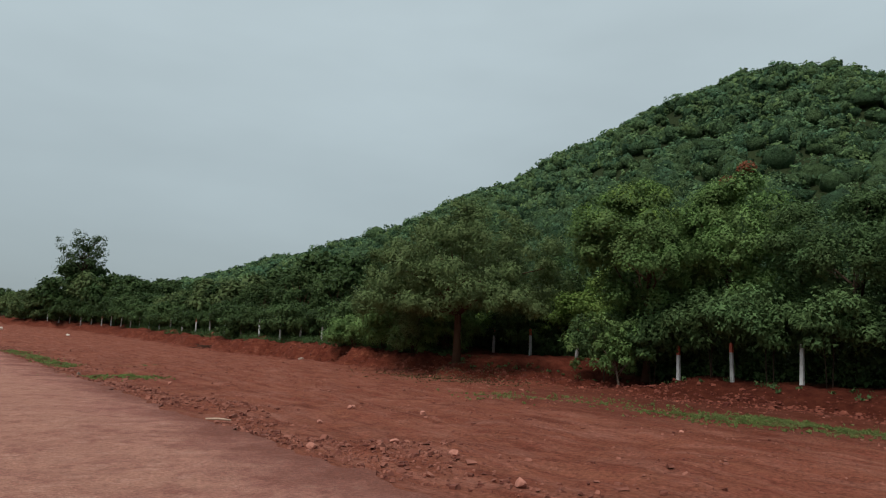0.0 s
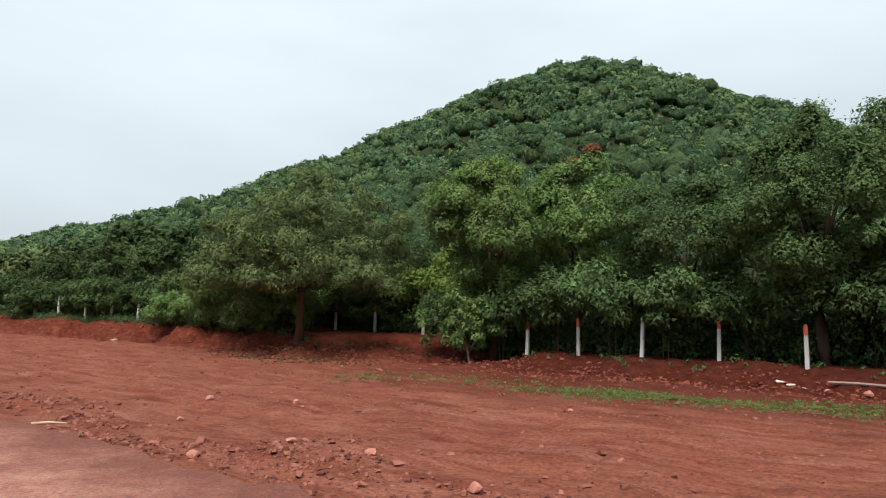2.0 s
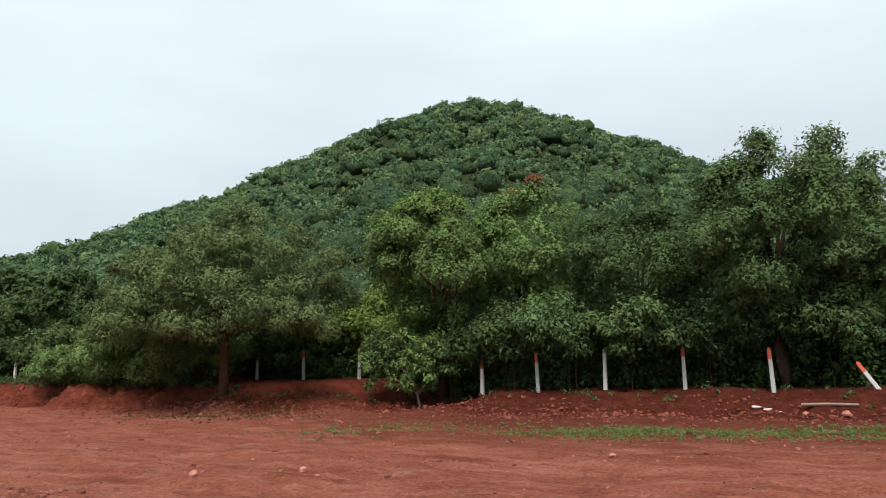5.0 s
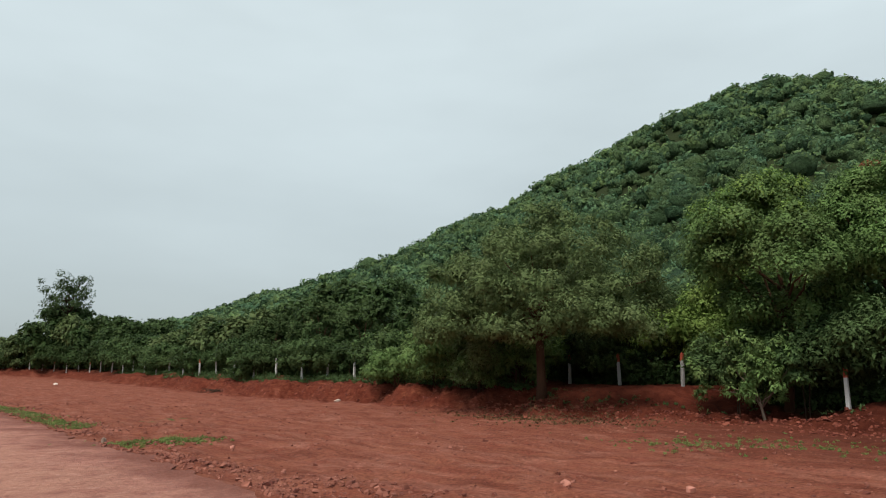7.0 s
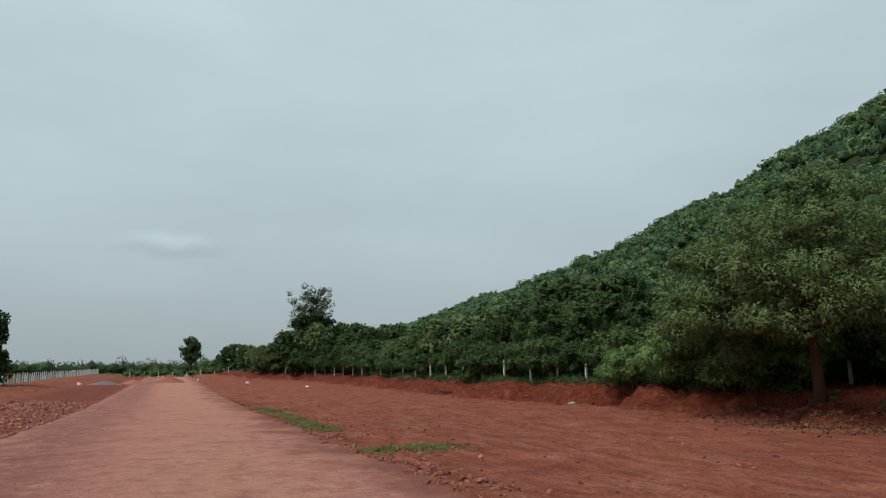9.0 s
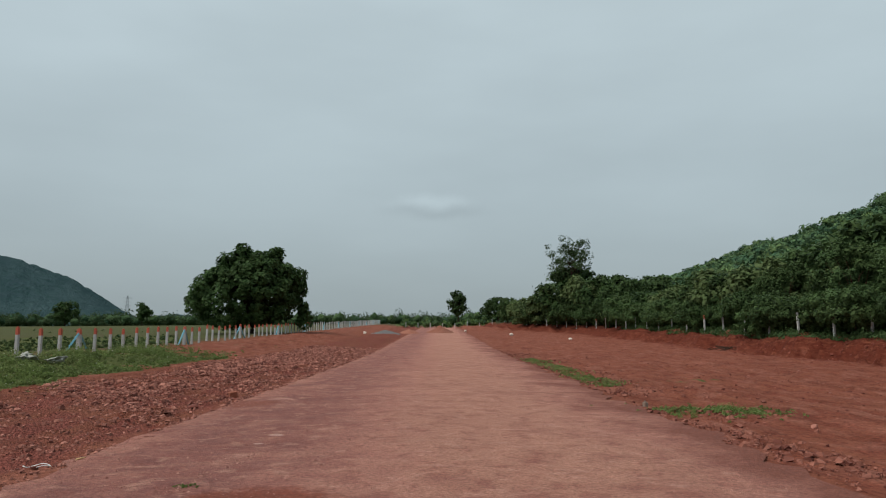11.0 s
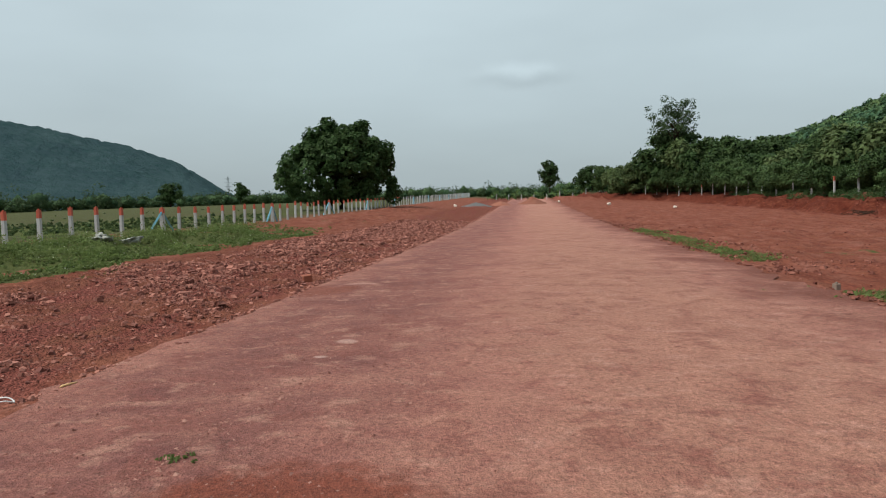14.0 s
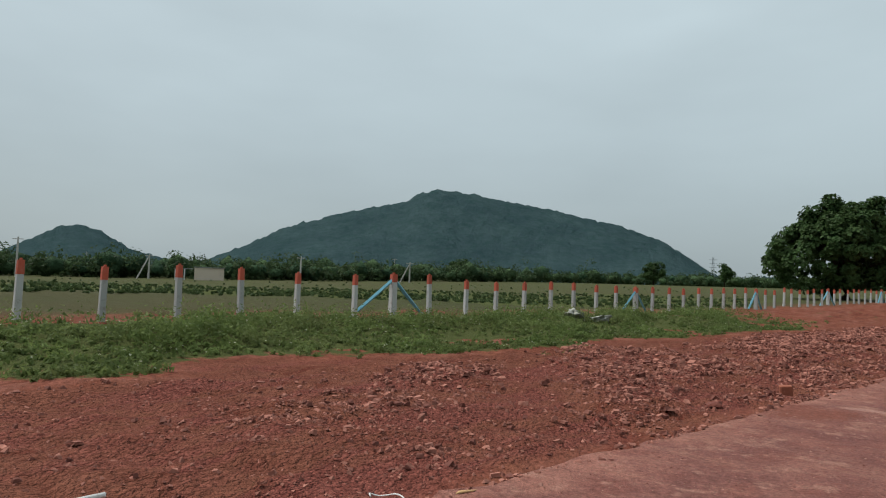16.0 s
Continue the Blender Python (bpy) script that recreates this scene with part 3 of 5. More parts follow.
def finish(bm, name, mat, soft=False):
    me = bpy.data.meshes.new(name)
    bm.normal_update()
    bm.to_mesh(me)
    bm.free()
    me.materials.append(mat)
    if soft:
        me.polygons.foreach_set("use_smooth", np.ones(len(me.polygons), bool))
    return me


def tube(bm, pts, radii, sides=8):
    """A closed tapering tube along points."""
    rings = []
    for k, (p, r) in enumerate(zip(pts, radii)):
        p = Vector(p)
        d = Vector(pts[min(k + 1, len(pts) - 1)]) - Vector(pts[max(k - 1, 0)])
        q = d.to_track_quat("Z", "Y")
        rings.append([bm.verts.new(p + q @ Vector((r * math.cos(a), r * math.sin(a), 0))) for a in (2 * math.pi * j / sides for j in range(sides))])
    for a, b in zip(rings, rings[1:]):
        for j in range(sides):
            bm.faces.new((a[j], a[(j + 1) % sides], b[(j + 1) % sides], b[j]))
    bm.faces.new(rings[0][::-1])
    bm.faces.new(rings[-1])


def leaves(name, rng, centres, radii, per, length, width, mat, droop=0.25, squash=0.8, shell=0.55, middle=None, tri=False):
    """Diamond leaves set in clumps round the given centres, facing mostly outwards and up."""
    n = len(centres) * per
    c = np.repeat(centres, per, 0)
    r = np.repeat(radii, per)
    d = rng.normal(size=(n, 3))
    d /= np.linalg.norm(d, axis=1)[:, None]
    far = shell + (1 - shell) * rng.rand(n) ** 0.7
    p = c + d * (r * far)[:, None] * np.array([1, 1, squash])
    mid = c if middle is None else np.asarray(middle)[None]
    out = d * 0.6 + 0.5 * (p - mid) / (np.linalg.norm(p - mid, axis=1)[:, None] + 1e-6) + rng.normal(size=(n, 3)) * 0.45 + np.array([0, 0, 0.45])
    out /= np.linalg.norm(out, axis=1)[:, None]
    along = rng.normal(size=(n, 3)) + d * 0.8 - np.array([0, 0, droop])
    along -= out * (along * out).sum(1)[:, None]
    along /= np.linalg.norm(along, axis=1)[:, None]
    side = np.cross(out, along)
    s = rng.uniform(0.65, 1.3, n)[:, None]
    if not np.isscalar(length):
        length, width = np.repeat(length, per)[:, None], np.repeat(width, per)[:, None]
    ln, wd = length * s, width * s * rng.uniform(0.8, 1.25, n)[:, None]
    if tri:
        back = p - along * ln * 0.35
        co = np.stack([back + side * wd * 0.6, p + along * ln * 0.6, back - side * wd * 0.6], 1).reshape(-1, 3)
        return quad_mesh(name, co, np.arange(3 * n).reshape(-1, 3), mat)
    bend = out * ln * 0.12
    co = np.stack([p - along * ln * 0.5 - bend, p + side * wd * 0.5, p + along * ln * 0.5 - bend, p - side * wd * 0.5], 1).reshape(-1, 3)
    return quad_mesh(name, co, np.arange(4 * n).reshape(-1, 4), mat)


def tufts(name, rng, centres, radii, per, length, width, mat, droop=0.3, middle=(0, 0, 0), loose=0.12):
    """Leaves laid over the upper and outer side of each clump, like shingles, with some loose ones that stick out."""
    n = len(centres) * per
    c, r = np.repeat(centres, per, 0), np.repeat(radii, per)[:, None]
    away = c - np.asarray(middle)[None]
    away /= np.linalg.norm(away, axis=1)[:, None] + 1e-6
    d = rng.normal(size=(n, 3))
    d /= np.linalg.norm(d, axis=1)[:, None]
    d += away * 0.42 + np.array([0, 0, 0.5])
    d /= np.linalg.norm(d, axis=1)[:, None]
    lobe = 1 + 0.3 * np.sin(np.repeat(rng.uniform(0, 6.28, len(centres)), per)[:, None] + 5.0 * np.arctan2(d[:, 1], d[:, 0])[:, None])
    far = np.where(rng.rand(n, 1) < loose, rng.uniform(0.95, 1.3, (n, 1)), rng.uniform(0.7, 1.02, (n, 1)))
    p = c + d * r * far * lobe * np.array([1, 1, 0.72])
    p[:, 2] -= (0.16 * r * (d[:, :2] ** 2).sum(1)[:, None])[:, 0]
    up = d * 0.75 + rng.normal(size=(n, 3)) * 0.36 + np.array([0, 0, 0.3])
    up /= np.linalg.norm(up, axis=1)[:, None]
    al = d * 0.9 + rng.normal(size=(n, 3)) * 0.7 - np.array([0, 0, droop])
    al -= up * (al * up).sum(1)[:, None]
    al /= np.linalg.norm(al, axis=1)[:, None] + 1e-6
    side = np.cross(up, al)
    z = rng.uniform(0.65, 1.3, n)[:, None]
    co = np.stack([p - side * width * z * 0.55, p + al * length * z, p + side * width * z * 0.55], 1).reshape(-1, 3)
    near = 0.62 if length < 0.155 else 0.48
    soft = d * near + up * (1 - near)
    soft /= np.linalg.norm(soft, axis=1)[:, None]
    return quad_mesh(name, co, np.arange(3 * n).reshape(-1, 3), mat, True, np.repeat(soft, 3, 0))


def crown_centres(rng, count, rx, ry, z0, z1, bulge=0.35, hollow=0.45, lean=(0, 0), dome=False):
    """Clump centres in an uneven egg-shaped crown between two heights."""
    out = []
    lobes = [(rng.uniform(0, 6.28), rng.uniform(-0.6, 0.9), rng.uniform(0.1, bulge)) for _ in range(7)]
    while len(out) < count:
        d = rng.normal(size=3)
        d /= np.linalg.norm(d)
        a, h = math.atan2(d[1], d[0]), d[2]
        k = 0.82
        for la, lh, lw in lobes:
            k += lw * math.exp(-((math.remainder(a - la, 2 * math.pi) / 0.6) ** 2) - ((h - lh) / 0.45) ** 2)
        if h < -0.35 and not dome and rng.rand() < 0.5:
            continue
        f = (hollow + (1 - hollow) * rng.rand() ** 0.6) * k
        if dome:
            # a wide umbrella that is broadest low down
            h = abs(h) ** 1.15
            out.append((d[0] * rx * f + lean[0], d[1] * ry * f + lean[1], z0 + (z1 - z0) * (h * f + 0.10 * rng.rand()) - 0.5 * (1 - h) * f * rng.rand()))
            continue
        zc, zr = (z0 + z1) / 2, (z1 - z0) / 2
        out.append((d[0] * rx * f + lean[0] * (h + 1), d[1] * ry * f + lean[1] * (h + 1), zc + d[2] * zr * min(f, 1.02)))
    return np.array(out)


def tree(name, label, seed, rx, ry, z0, z1, clumps, per, leaf, mat, bark=BARK, trunk=0.16, fork=0.35, clump=0.6, lean=(0, 0), bulge=0.35, hollow=0.45, category="tree", limbs=6, trunks=1, spread_r=0.0, second=None, droop=0.25, tri=False, shoots=(), dome=False, boughs=0.0):
    """A tree with its foot at the origin: trunk, limbs that reach into the crown, and leaves in clumps."""
    rng = np.random.RandomState(seed)
    root = tagged(new(name), label, category)
    cs = crown_centres(rng, clumps, rx, ry, z0, z1, bulge, hollow, lean, dome)
    if boughs:
        # clumps draw together into boughs, with shaded gaps between them
        bough = cs[np.random.RandomState(seed + 500).permutation(len(cs))[: clumps // 9]]
        near = ((cs[:, None] - bough[None]) ** 2).sum(-1).argmin(1)
        cs = cs + (bough[near] - cs) * boughs
    for sx, sy, s0, s1 in shoots:
        # slender shoots that stand out of the crown
        k = np.linspace(0, 1, 6)
        cs = np.concatenate([cs, np.stack([sx + rng.normal(0, 0.1, 6), sy + rng.normal(0, 0.1, 6), s0 + (s1 - s0) * k], 1)])
    for t in range(trunks):
        a = rng.uniform(0, 6.28)
        ox, oy = spread_r * math.cos(a) * (t > 0), spread_r * math.sin(a) * (t > 0)
        top = Vector((ox * 1.8 + lean[0] * 0.8 + rng.uniform(-0.2, 0.2), oy * 1.8 + lean[1] * 0.8 + rng.uniform(-0.2, 0.2), z0 + (z1 - z0) * fork))
        foot = Vector((ox, oy, -0.25))
        pts = [foot.lerp(top, k / 5) + Vector((rng.uniform(-1, 1), rng.uniform(-1, 1), 0)) * trunk * 0.5 * (k > 0) for k in range(6)]
        bm = bmesh.new()
        tube(bm, pts, [trunk * (1.35, 1.05, 0.92, 0.85, 0.76, 0.62)[k] for k in range(6)], 9)
        part("trunk", finish(bm, "trunk", bark, True), root)
        order = rng.permutation(len(cs))[:limbs]
        for k in order:
            end = Vector(cs[k])
            start = pts[rng.randint(3, 6)]
            mid = start.lerp(end, 0.5) + Vector((rng.uniform(-0.25, 0.25), rng.uniform(-0.25, 0.25), rng.uniform(0, 0.4)))
            bm = bmesh.new()
            tube(bm, [start, start.lerp(mid, 0.5), mid, mid.lerp(end, 0.55), end], [trunk * q for q in (0.46, 0.36, 0.26, 0.17, 0.06)], 6)
            part("limb", finish(bm, "limb", bark, True), root)
    rad = rng.uniform(0.65, 1.3, len(cs)) * clump
    middle = (lean[0], lean[1], z0 + (z1 - z0) * 0.4)
    if tri:
        part("crown", tufts("crown", rng, cs, rad, per, leaf[0], leaf[1], mat, droop=droop, middle=middle), root)
    else:
        part("crown", leaves("crown", rng, cs, rad, per, leaf[0], leaf[1], mat, droop=droop, middle=middle), root)
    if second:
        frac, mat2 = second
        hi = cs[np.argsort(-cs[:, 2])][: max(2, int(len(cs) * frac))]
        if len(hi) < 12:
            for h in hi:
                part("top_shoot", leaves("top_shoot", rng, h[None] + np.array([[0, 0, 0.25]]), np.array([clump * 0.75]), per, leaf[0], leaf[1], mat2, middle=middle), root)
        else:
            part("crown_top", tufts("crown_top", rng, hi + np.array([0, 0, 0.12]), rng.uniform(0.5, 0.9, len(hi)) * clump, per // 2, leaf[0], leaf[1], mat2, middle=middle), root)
    return root


def stand(root, x, y, turn=0.0, size=1.0, sink=0.0):
    root.matrix_basis = pose(x, y, on_ground(x, y) - sink, rz=turn)
    root.scale = (size, size, size)
    return root


# ---- trees by the fence on the hill side ----
stand(tree("spreading_tree", "broad spreading tree with fine dull-green leaves and leaning brown trunk", 11, 5.2, 5.6, 2.2, 7.85, 440, 240, (0.125, 0.065), LEAF_FINE, tri=True, boughs=0.24, trunk=0.18, fork=0.3, clump=0.5, limbs=26, bulge=0.26, hollow=0.42, lean=(0.1, 0.1), droop=0.3, dome=True, shoots=((-0.3, 3.2, 1.0, 2.8), (0.0, 4.2, 0.8, 2.4), (-0.9, 2.2, 1.5, 2.8))), 24.4, 14.0, 0, 1.1)
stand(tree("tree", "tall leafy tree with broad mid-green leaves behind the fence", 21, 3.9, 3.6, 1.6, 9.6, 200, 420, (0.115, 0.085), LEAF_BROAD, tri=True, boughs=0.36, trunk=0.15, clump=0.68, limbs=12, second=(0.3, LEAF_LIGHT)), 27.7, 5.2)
stand(tree("tree", "leafy tree with russet shoots at its top behind the fence", 22, 2.5, 2.5, 1.4, 9.5, 130, 400, (0.115, 0.085), LEAF_BROAD, tri=True, boughs=0.36, trunk=0.14, clump=0.58, limbs=9, second=(0.02, LEAF_RED)), 29.0, 1.7)
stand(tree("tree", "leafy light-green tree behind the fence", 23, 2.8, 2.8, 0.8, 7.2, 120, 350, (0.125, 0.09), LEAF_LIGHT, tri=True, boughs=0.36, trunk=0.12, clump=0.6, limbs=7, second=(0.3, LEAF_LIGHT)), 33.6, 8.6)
stand(tree("tree", "big dense dark-green tree with upright shoots by the fence", 124, 4.2, 3.8, 1.6, 8.4, 270, 420, (0.108, 0.075), LEAF_DEEP, bark=BARK_DARK, tri=True, boughs=0.36, trunk=0.2, clump=0.6, limbs=14, bulge=0.22, droop=0.1, shoots=((-1.0, 0.1, 7.4, 8.5), (-1.0, -1.7, 7.0, 8.2))), 26.9, -7.9)
stand(tree("tree", "dense dark-green tree beside the big one", 25, 2.7, 2.6, 1.4, 7.6, 130, 400, (0.11, 0.075), LEAF_DEEP, bark=BARK_DARK, tri=True, boughs=0.36, trunk=0.14, clump=0.56, limbs=8), 28.2, -3.2)
stand(tree("tree", "dense green tree with slender shoots above it", 26, 2.2, 2.1, 0.8, 7.0, 120, 400, (0.11, 0.075), LEAF_DEEP, bark=BARK_DARK, tri=True, boughs=0.36, trunk=0.14, clump=0.54, limbs=8, droop=0.1, shoots=((0, 0.4, 6.5, 7.6), (0, -0.8, 6.5, 7.6))), 28.2, -10.4)
stand(tree("tree", "slender dark-green sapling beside the dense trees", 27, 0.7, 0.7, 1.0, 6.4, 36, 280, (0.13, 0.085), LEAF_DEEP, bark=BARK_DARK, tri=True, trunk=0.07, clump=0.45, limbs=5, droop=0.1, shoots=((0, 0, 6.2, 7.3),)), 31.0, -13.6)
stand(tree("sapling", "crooked pale-stemmed sapling with drooping fresh leaves before the fence", 28, 1.2, 2.0, 0.2, 3.2, 60, 75, (0.15, 0.08), LEAF_BROAD, bark=bark_mat("pale_bark", (0.14, 0.10, 0.08), (0.24, 0.18, 0.14)), tri=True, trunk=0.055, fork=0.2, clump=0.28, limbs=9, bulge=0.8, hollow=0.1, lean=(-0.2, 0.2), category="sapling", droop=0.7), 26.1, 5.4)

# low bushes that hang over the fence and the bank
bush_a = tree("bush", "low green bush overhanging the red bank", 31, 2.6, 1.9, 0.2, 2.5, 85, 150, (0.14, 0.085), LEAF_BROAD, tri=True, bulge=0.6, trunk=0.05, clump=0.46, limbs=5, trunks=3, spread_r=0.25, hollow=0.3, category="bush", droop=0.6)
# bush_b takes a deeper leaf green to imitate shade beneath the trees
bush_b = tree("bush", "low green bush at the foot of the fence", 32, 1.5, 1.3, 1.0, 3.0, 54, 140, (0.15, 0.085), LEAF_DEEP, tri=True, bulge=0.6, trunk=0.022, clump=0.46, limbs=4, trunks=2, spread_r=0.2, hollow=0.3, category="bush", droop=0.6, bark=BARK_DARK)
bush_c = tree("bush", "dull-green feathery bush by the bank", 33, 2.0, 1.7, 0.3, 2.8, 60, 160, (0.13, 0.08), LEAF_FINE, tri=True, bulge=0.6, trunk=0.05, clump=0.46, limbs=5, trunks=2, spread_r=0.3, hollow=0.3, category="bush", droop=0.5)
bush_d = tree("bush", "fresh-green bush raised on thin stems behind the fence", 34, 2.2, 1.9, 1.1, 3.2, 62, 160, (0.15, 0.09), LEAF_LIGHT, tri=True, bulge=0.5, trunk=0.04, clump=0.5, limbs=5, trunks=3, spread_r=0.3, hollow=0.3, category="bush", droop=0.5)
stand(bush_a, 26.0, 20.6, 0, 1.25)
stand(bush_b, 26.8, 4.2, 40, 1.05)
stand(bush_c, 32.0, 15.4, 80, 1.0)
stand(bush_d, 32.0, 7.4, 0, 1.15)
rng = np.random.RandomState(77)


def again(root, x, y, turn, size, sink=0.0):
    c = copy_thing(root, pose(x, y, on_ground(x, y) - sink, rz=turn))
    c.scale = (size, size, size)
    return c


for x, y, s in ((26.6, 23.0, 0.9), (36.5, -13.0, 1.5), (43.0, -13.5, 1.6), (46.5, -17.5, 1.5), (50.0, -21.0, 1.6), (40.0, -11.0, 1.5), (26.4, 17.2, 1.0), (26.6, 26.6, 0.9), (25.2, 18.4, 0.7)):
    again(bush_a, x, y, rng.uniform(0, 360), s)
for x, y, s in ((32.4, 12.2, 1.1), (32.2, 10.0, 1.1), (31.9, 14.0, 1.0), (31.4, 17.0, 0.9), (34.4, 10.8, 1.4), (33.2, 5.4, 1.1)):
    again(bush_d, x, y, rng.uniform(0, 360), s)
for x, y, s in ((26.6, 6.6, 0.95), (26.7, 1.6, 1.05), (26.6, -0.6, 1.15), (26.4, -2.9, 1.1), (26.6, -5.6, 0.95), (26.9, -9.4, 1.1), (27.3, -10.9, 0.7), (37.0, -24.5, 1.6)):
    again(bush_b, x, y, rng.uniform(0, 360), s)
for x, y, s in ((33.5, -26.0, 1.2), (40.0, -28.0, 1.5), (32.4, -13.6, 0.8)):
    again(bush_c, x, y, rng.uniform(0, 360), s)

# thicket that follows the fence
kinds = [
    tree("thicket_tree", "dense bushy tree in the thicket behind the fence", 41, 2.3, 2.3, -0.2, 6.2, 90, 100, (0.18, 0.115), LEAF_THICK, boughs=0.36, trunk=0.1, clump=0.5, limbs=5, tri=True),
    tree("thicket_tree", "bushy mid-green tree in the thicket behind the fence", 42, 2.4, 2.4, -0.2, 5.6, 90, 100, (0.18, 0.115), LEAF_THICK, boughs=0.36, trunk=0.1, clump=0.5, limbs=5, tri=True),
    tree("thicket_tree", "dull-green fine-leaved tree in the thicket", 43, 2.5, 2.5, -0.1, 6.4, 90, 100, (0.18, 0.105), LEAF_FINE, boughs=0.36, trunk=0.1, clump=0.5, limbs=6, tri=True),
    tree("thicket_tree", "dark-green rounded tree in the thicket", 44, 2.2, 2.2, -0.2, 5.6, 85, 95, (0.20, 0.125), LEAF_DARK, bark=BARK_DARK, boughs=0.36, trunk=0.1, clump=0.5, limbs=5, tri=True),
]
far_kinds = [
    tree("thicket_tree", "far bushy green tree in the thicket behind the fence", 45, 2.5, 2.5, -0.3, 6.2, 80, 46, (0.38, 0.26), LEAF_THICK, boughs=0.36, trunk=0.1, clump=0.7, limbs=3, tri=True),
    tree("thicket_tree", "far dark-green tree in the thicket behind the fence", 46, 2.6, 2.6, -0.3, 6.0, 80, 46, (0.38, 0.26), LEAF_DARK, boughs=0.36, trunk=0.1, clump=0.7, limbs=3, tri=True),
    tree("thicket_tree", "far dull-green tree in the thicket behind the fence", 47, 2.4, 2.4, -0.3, 5.4, 80, 46, (0.38, 0.26), LEAF_FINE, boughs=0.36, trunk=0.1, clump=0.7, limbs=3, tri=True),
]
spots = []
y = 13.0
while y < 127:
    spots.append((29.3 + 0.9 * float(bay(y)) + 0.05 * y - float(narrow(y)) + rng.uniform(-0.8, 0.8), y + rng.uniform(-1.0, 1.0), rng.uniform(0.6, 1.25)))
    spots.append((33.6 + 0.05 * y - float(narrow(y)) + rng.uniform(-1.0, 1.0), y + 1.4 + rng.uniform(-1.2, 1.2), rng.uniform(0.75, 1.4)))
    y += 3.1 if y < 60 else 3.8
spots += [(26.4, 120, 1.0), (25.4, 125, 1.0), (24.4, 130, 0.95), (23.4, 135, 0.85), (29.4, 112.5, 1.7), (31.5, 101.0, 1.3), (31.0, 106.0, 1.45), (33.0, 113.0, 1.65), (29.8, 120.0, 1.5), (34.5, 119.0, 1.4), (35.5, 6.5, 0.95), (36.5, 1.0, 0.95), (35.0, -4.5, 1.0), (36.5, -9.5, 0.9), (39.5, 9, 0.9), (36.8, 10.4, 0.95), (35.4, 13.4, 0.9), (40.5, 13.0, 1.0)]
used = set()
for k, (x, y, s) in enumerate(spots):
    back = x > 31.6 + 0.9 * float(bay(y)) + 0.05 * y - float(narrow(y))
    pool = kinds if y < 55 and not (back and y > 26) else far_kinds
    j = rng.randint(len(pool))
    s *= 1.0 if y > 92 else 0.92 if y > 60 else 1.0
    turn = rng.uniform(0, 360)
    if (pool is kinds, j) in used:
        ob = again(pool[j], x, y, turn, s)
    else:
        ob = stand(pool[j], x, y, turn, s)
        used.add((pool is kinds, j))
    tagged(ob, group="thicket along the fence")

shrubs = [
    tree("shrub", "low green shrub filling the foot of the thicket", 36, 1.5, 1.5, 0.3, 2.7, 46, 80, (0.18, 0.11), LEAF_THICK, trunk=0.03, clump=0.45, limbs=3, bulge=0.6, hollow=0.3, category="shrub", tri=True),
    tree("shrub", "low dark-green shrub at the foot of the thicket", 37, 1.4, 1.7, 0.3, 2.5, 46, 80, (0.18, 0.11), LEAF_DARK, trunk=0.03, clump=0.45, limbs=3, bulge=0.6, hollow=0.3, category="shrub", tri=True),
]
y, first = 14.5, 0
while y < 127:
    x = 26.6 + float(bay(y)) + 0.05 * y - float(narrow(y)) + rng.uniform(-0.7, 0.6)
    args = (x, y, rng.uniform(0, 360), rng.uniform(0.75, 1.2) * (1.0 if y < 80 else 1.35))
    ob = stand(shrubs[first], *args) if first < 2 else again(shrubs[rng.randint(2)], *args)
    tagged(ob, group="shrubs along the fence")
    first += 1
    y += rng.uniform(1.7, 2.8) * (1.0 if y < 80 else 1.4)

# undergrowth between the trunks; its dark leaf colour imitates shade under the trees
n = 5200
ux, uy = 5.5 * rng.rand(n) ** 1.5, -11.2 + 92 * rng.rand(n) ** 1.5
ux = ux + 0.7 * (uy < 11)
cx = 26.8 + 0.05 * uy + bay(uy) + ux
cz = height(cx, uy) + rng.uniform(0.0, 1.7, n) * np.clip(ux, 0.25, 1)
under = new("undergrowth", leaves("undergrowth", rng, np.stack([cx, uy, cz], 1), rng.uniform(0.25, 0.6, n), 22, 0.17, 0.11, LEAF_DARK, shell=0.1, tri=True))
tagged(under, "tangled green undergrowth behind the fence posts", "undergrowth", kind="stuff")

# the far undergrowth has the same shade-dark leaves
n = 1500
ux, uy = 4.5 * rng.rand(n), rng.uniform(55, 128, n)
cx = 26.7 + 0.05 * uy - narrow(uy) + ux
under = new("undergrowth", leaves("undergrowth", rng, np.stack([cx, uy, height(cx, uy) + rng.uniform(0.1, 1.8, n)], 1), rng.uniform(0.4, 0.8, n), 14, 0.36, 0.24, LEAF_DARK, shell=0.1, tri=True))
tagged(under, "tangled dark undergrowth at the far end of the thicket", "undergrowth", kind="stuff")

# ---- wooded hill ----
rng = np.random.RandomState(5)
step = 2.7
gx, gy = np.meshgrid(np.arange(30, 275, step), np.arange(-150, 330, step))
hx = gx.ravel() + rng.uniform(-0.55, 0.55, gx.size) * step
hy = gy.ravel() + rng.uniform(-0.55, 0.55, gx.size) * step
hr, hb = np.hypot(hx - 0.9, hy + 6), np.degrees(np.arctan2(hx - 0.9, hy + 6))
keep = (hr < np.interp(hb, CB, CD) * 1.02) & (hx > 37 + 0.05 * hy - narrow(hy)) & (hb > 8) & (hb < 122)
el = np.degrees(np.arctan2(height(hx, hy) + 3, hr))
keep &= el > np.where((hb > 62) & (hb < 97), 9.0, 5.0) * smooth(12, 26, hb) * (1 - 0.6 * smooth(97, 103, hb))
keep &= rng.rand(len(hx)) > 0.08
hx, hy = hx[keep], hy[keep]
rad = np.clip(rng.gamma(5.0, 0.415, len(hx)), 1.1, 3.8)
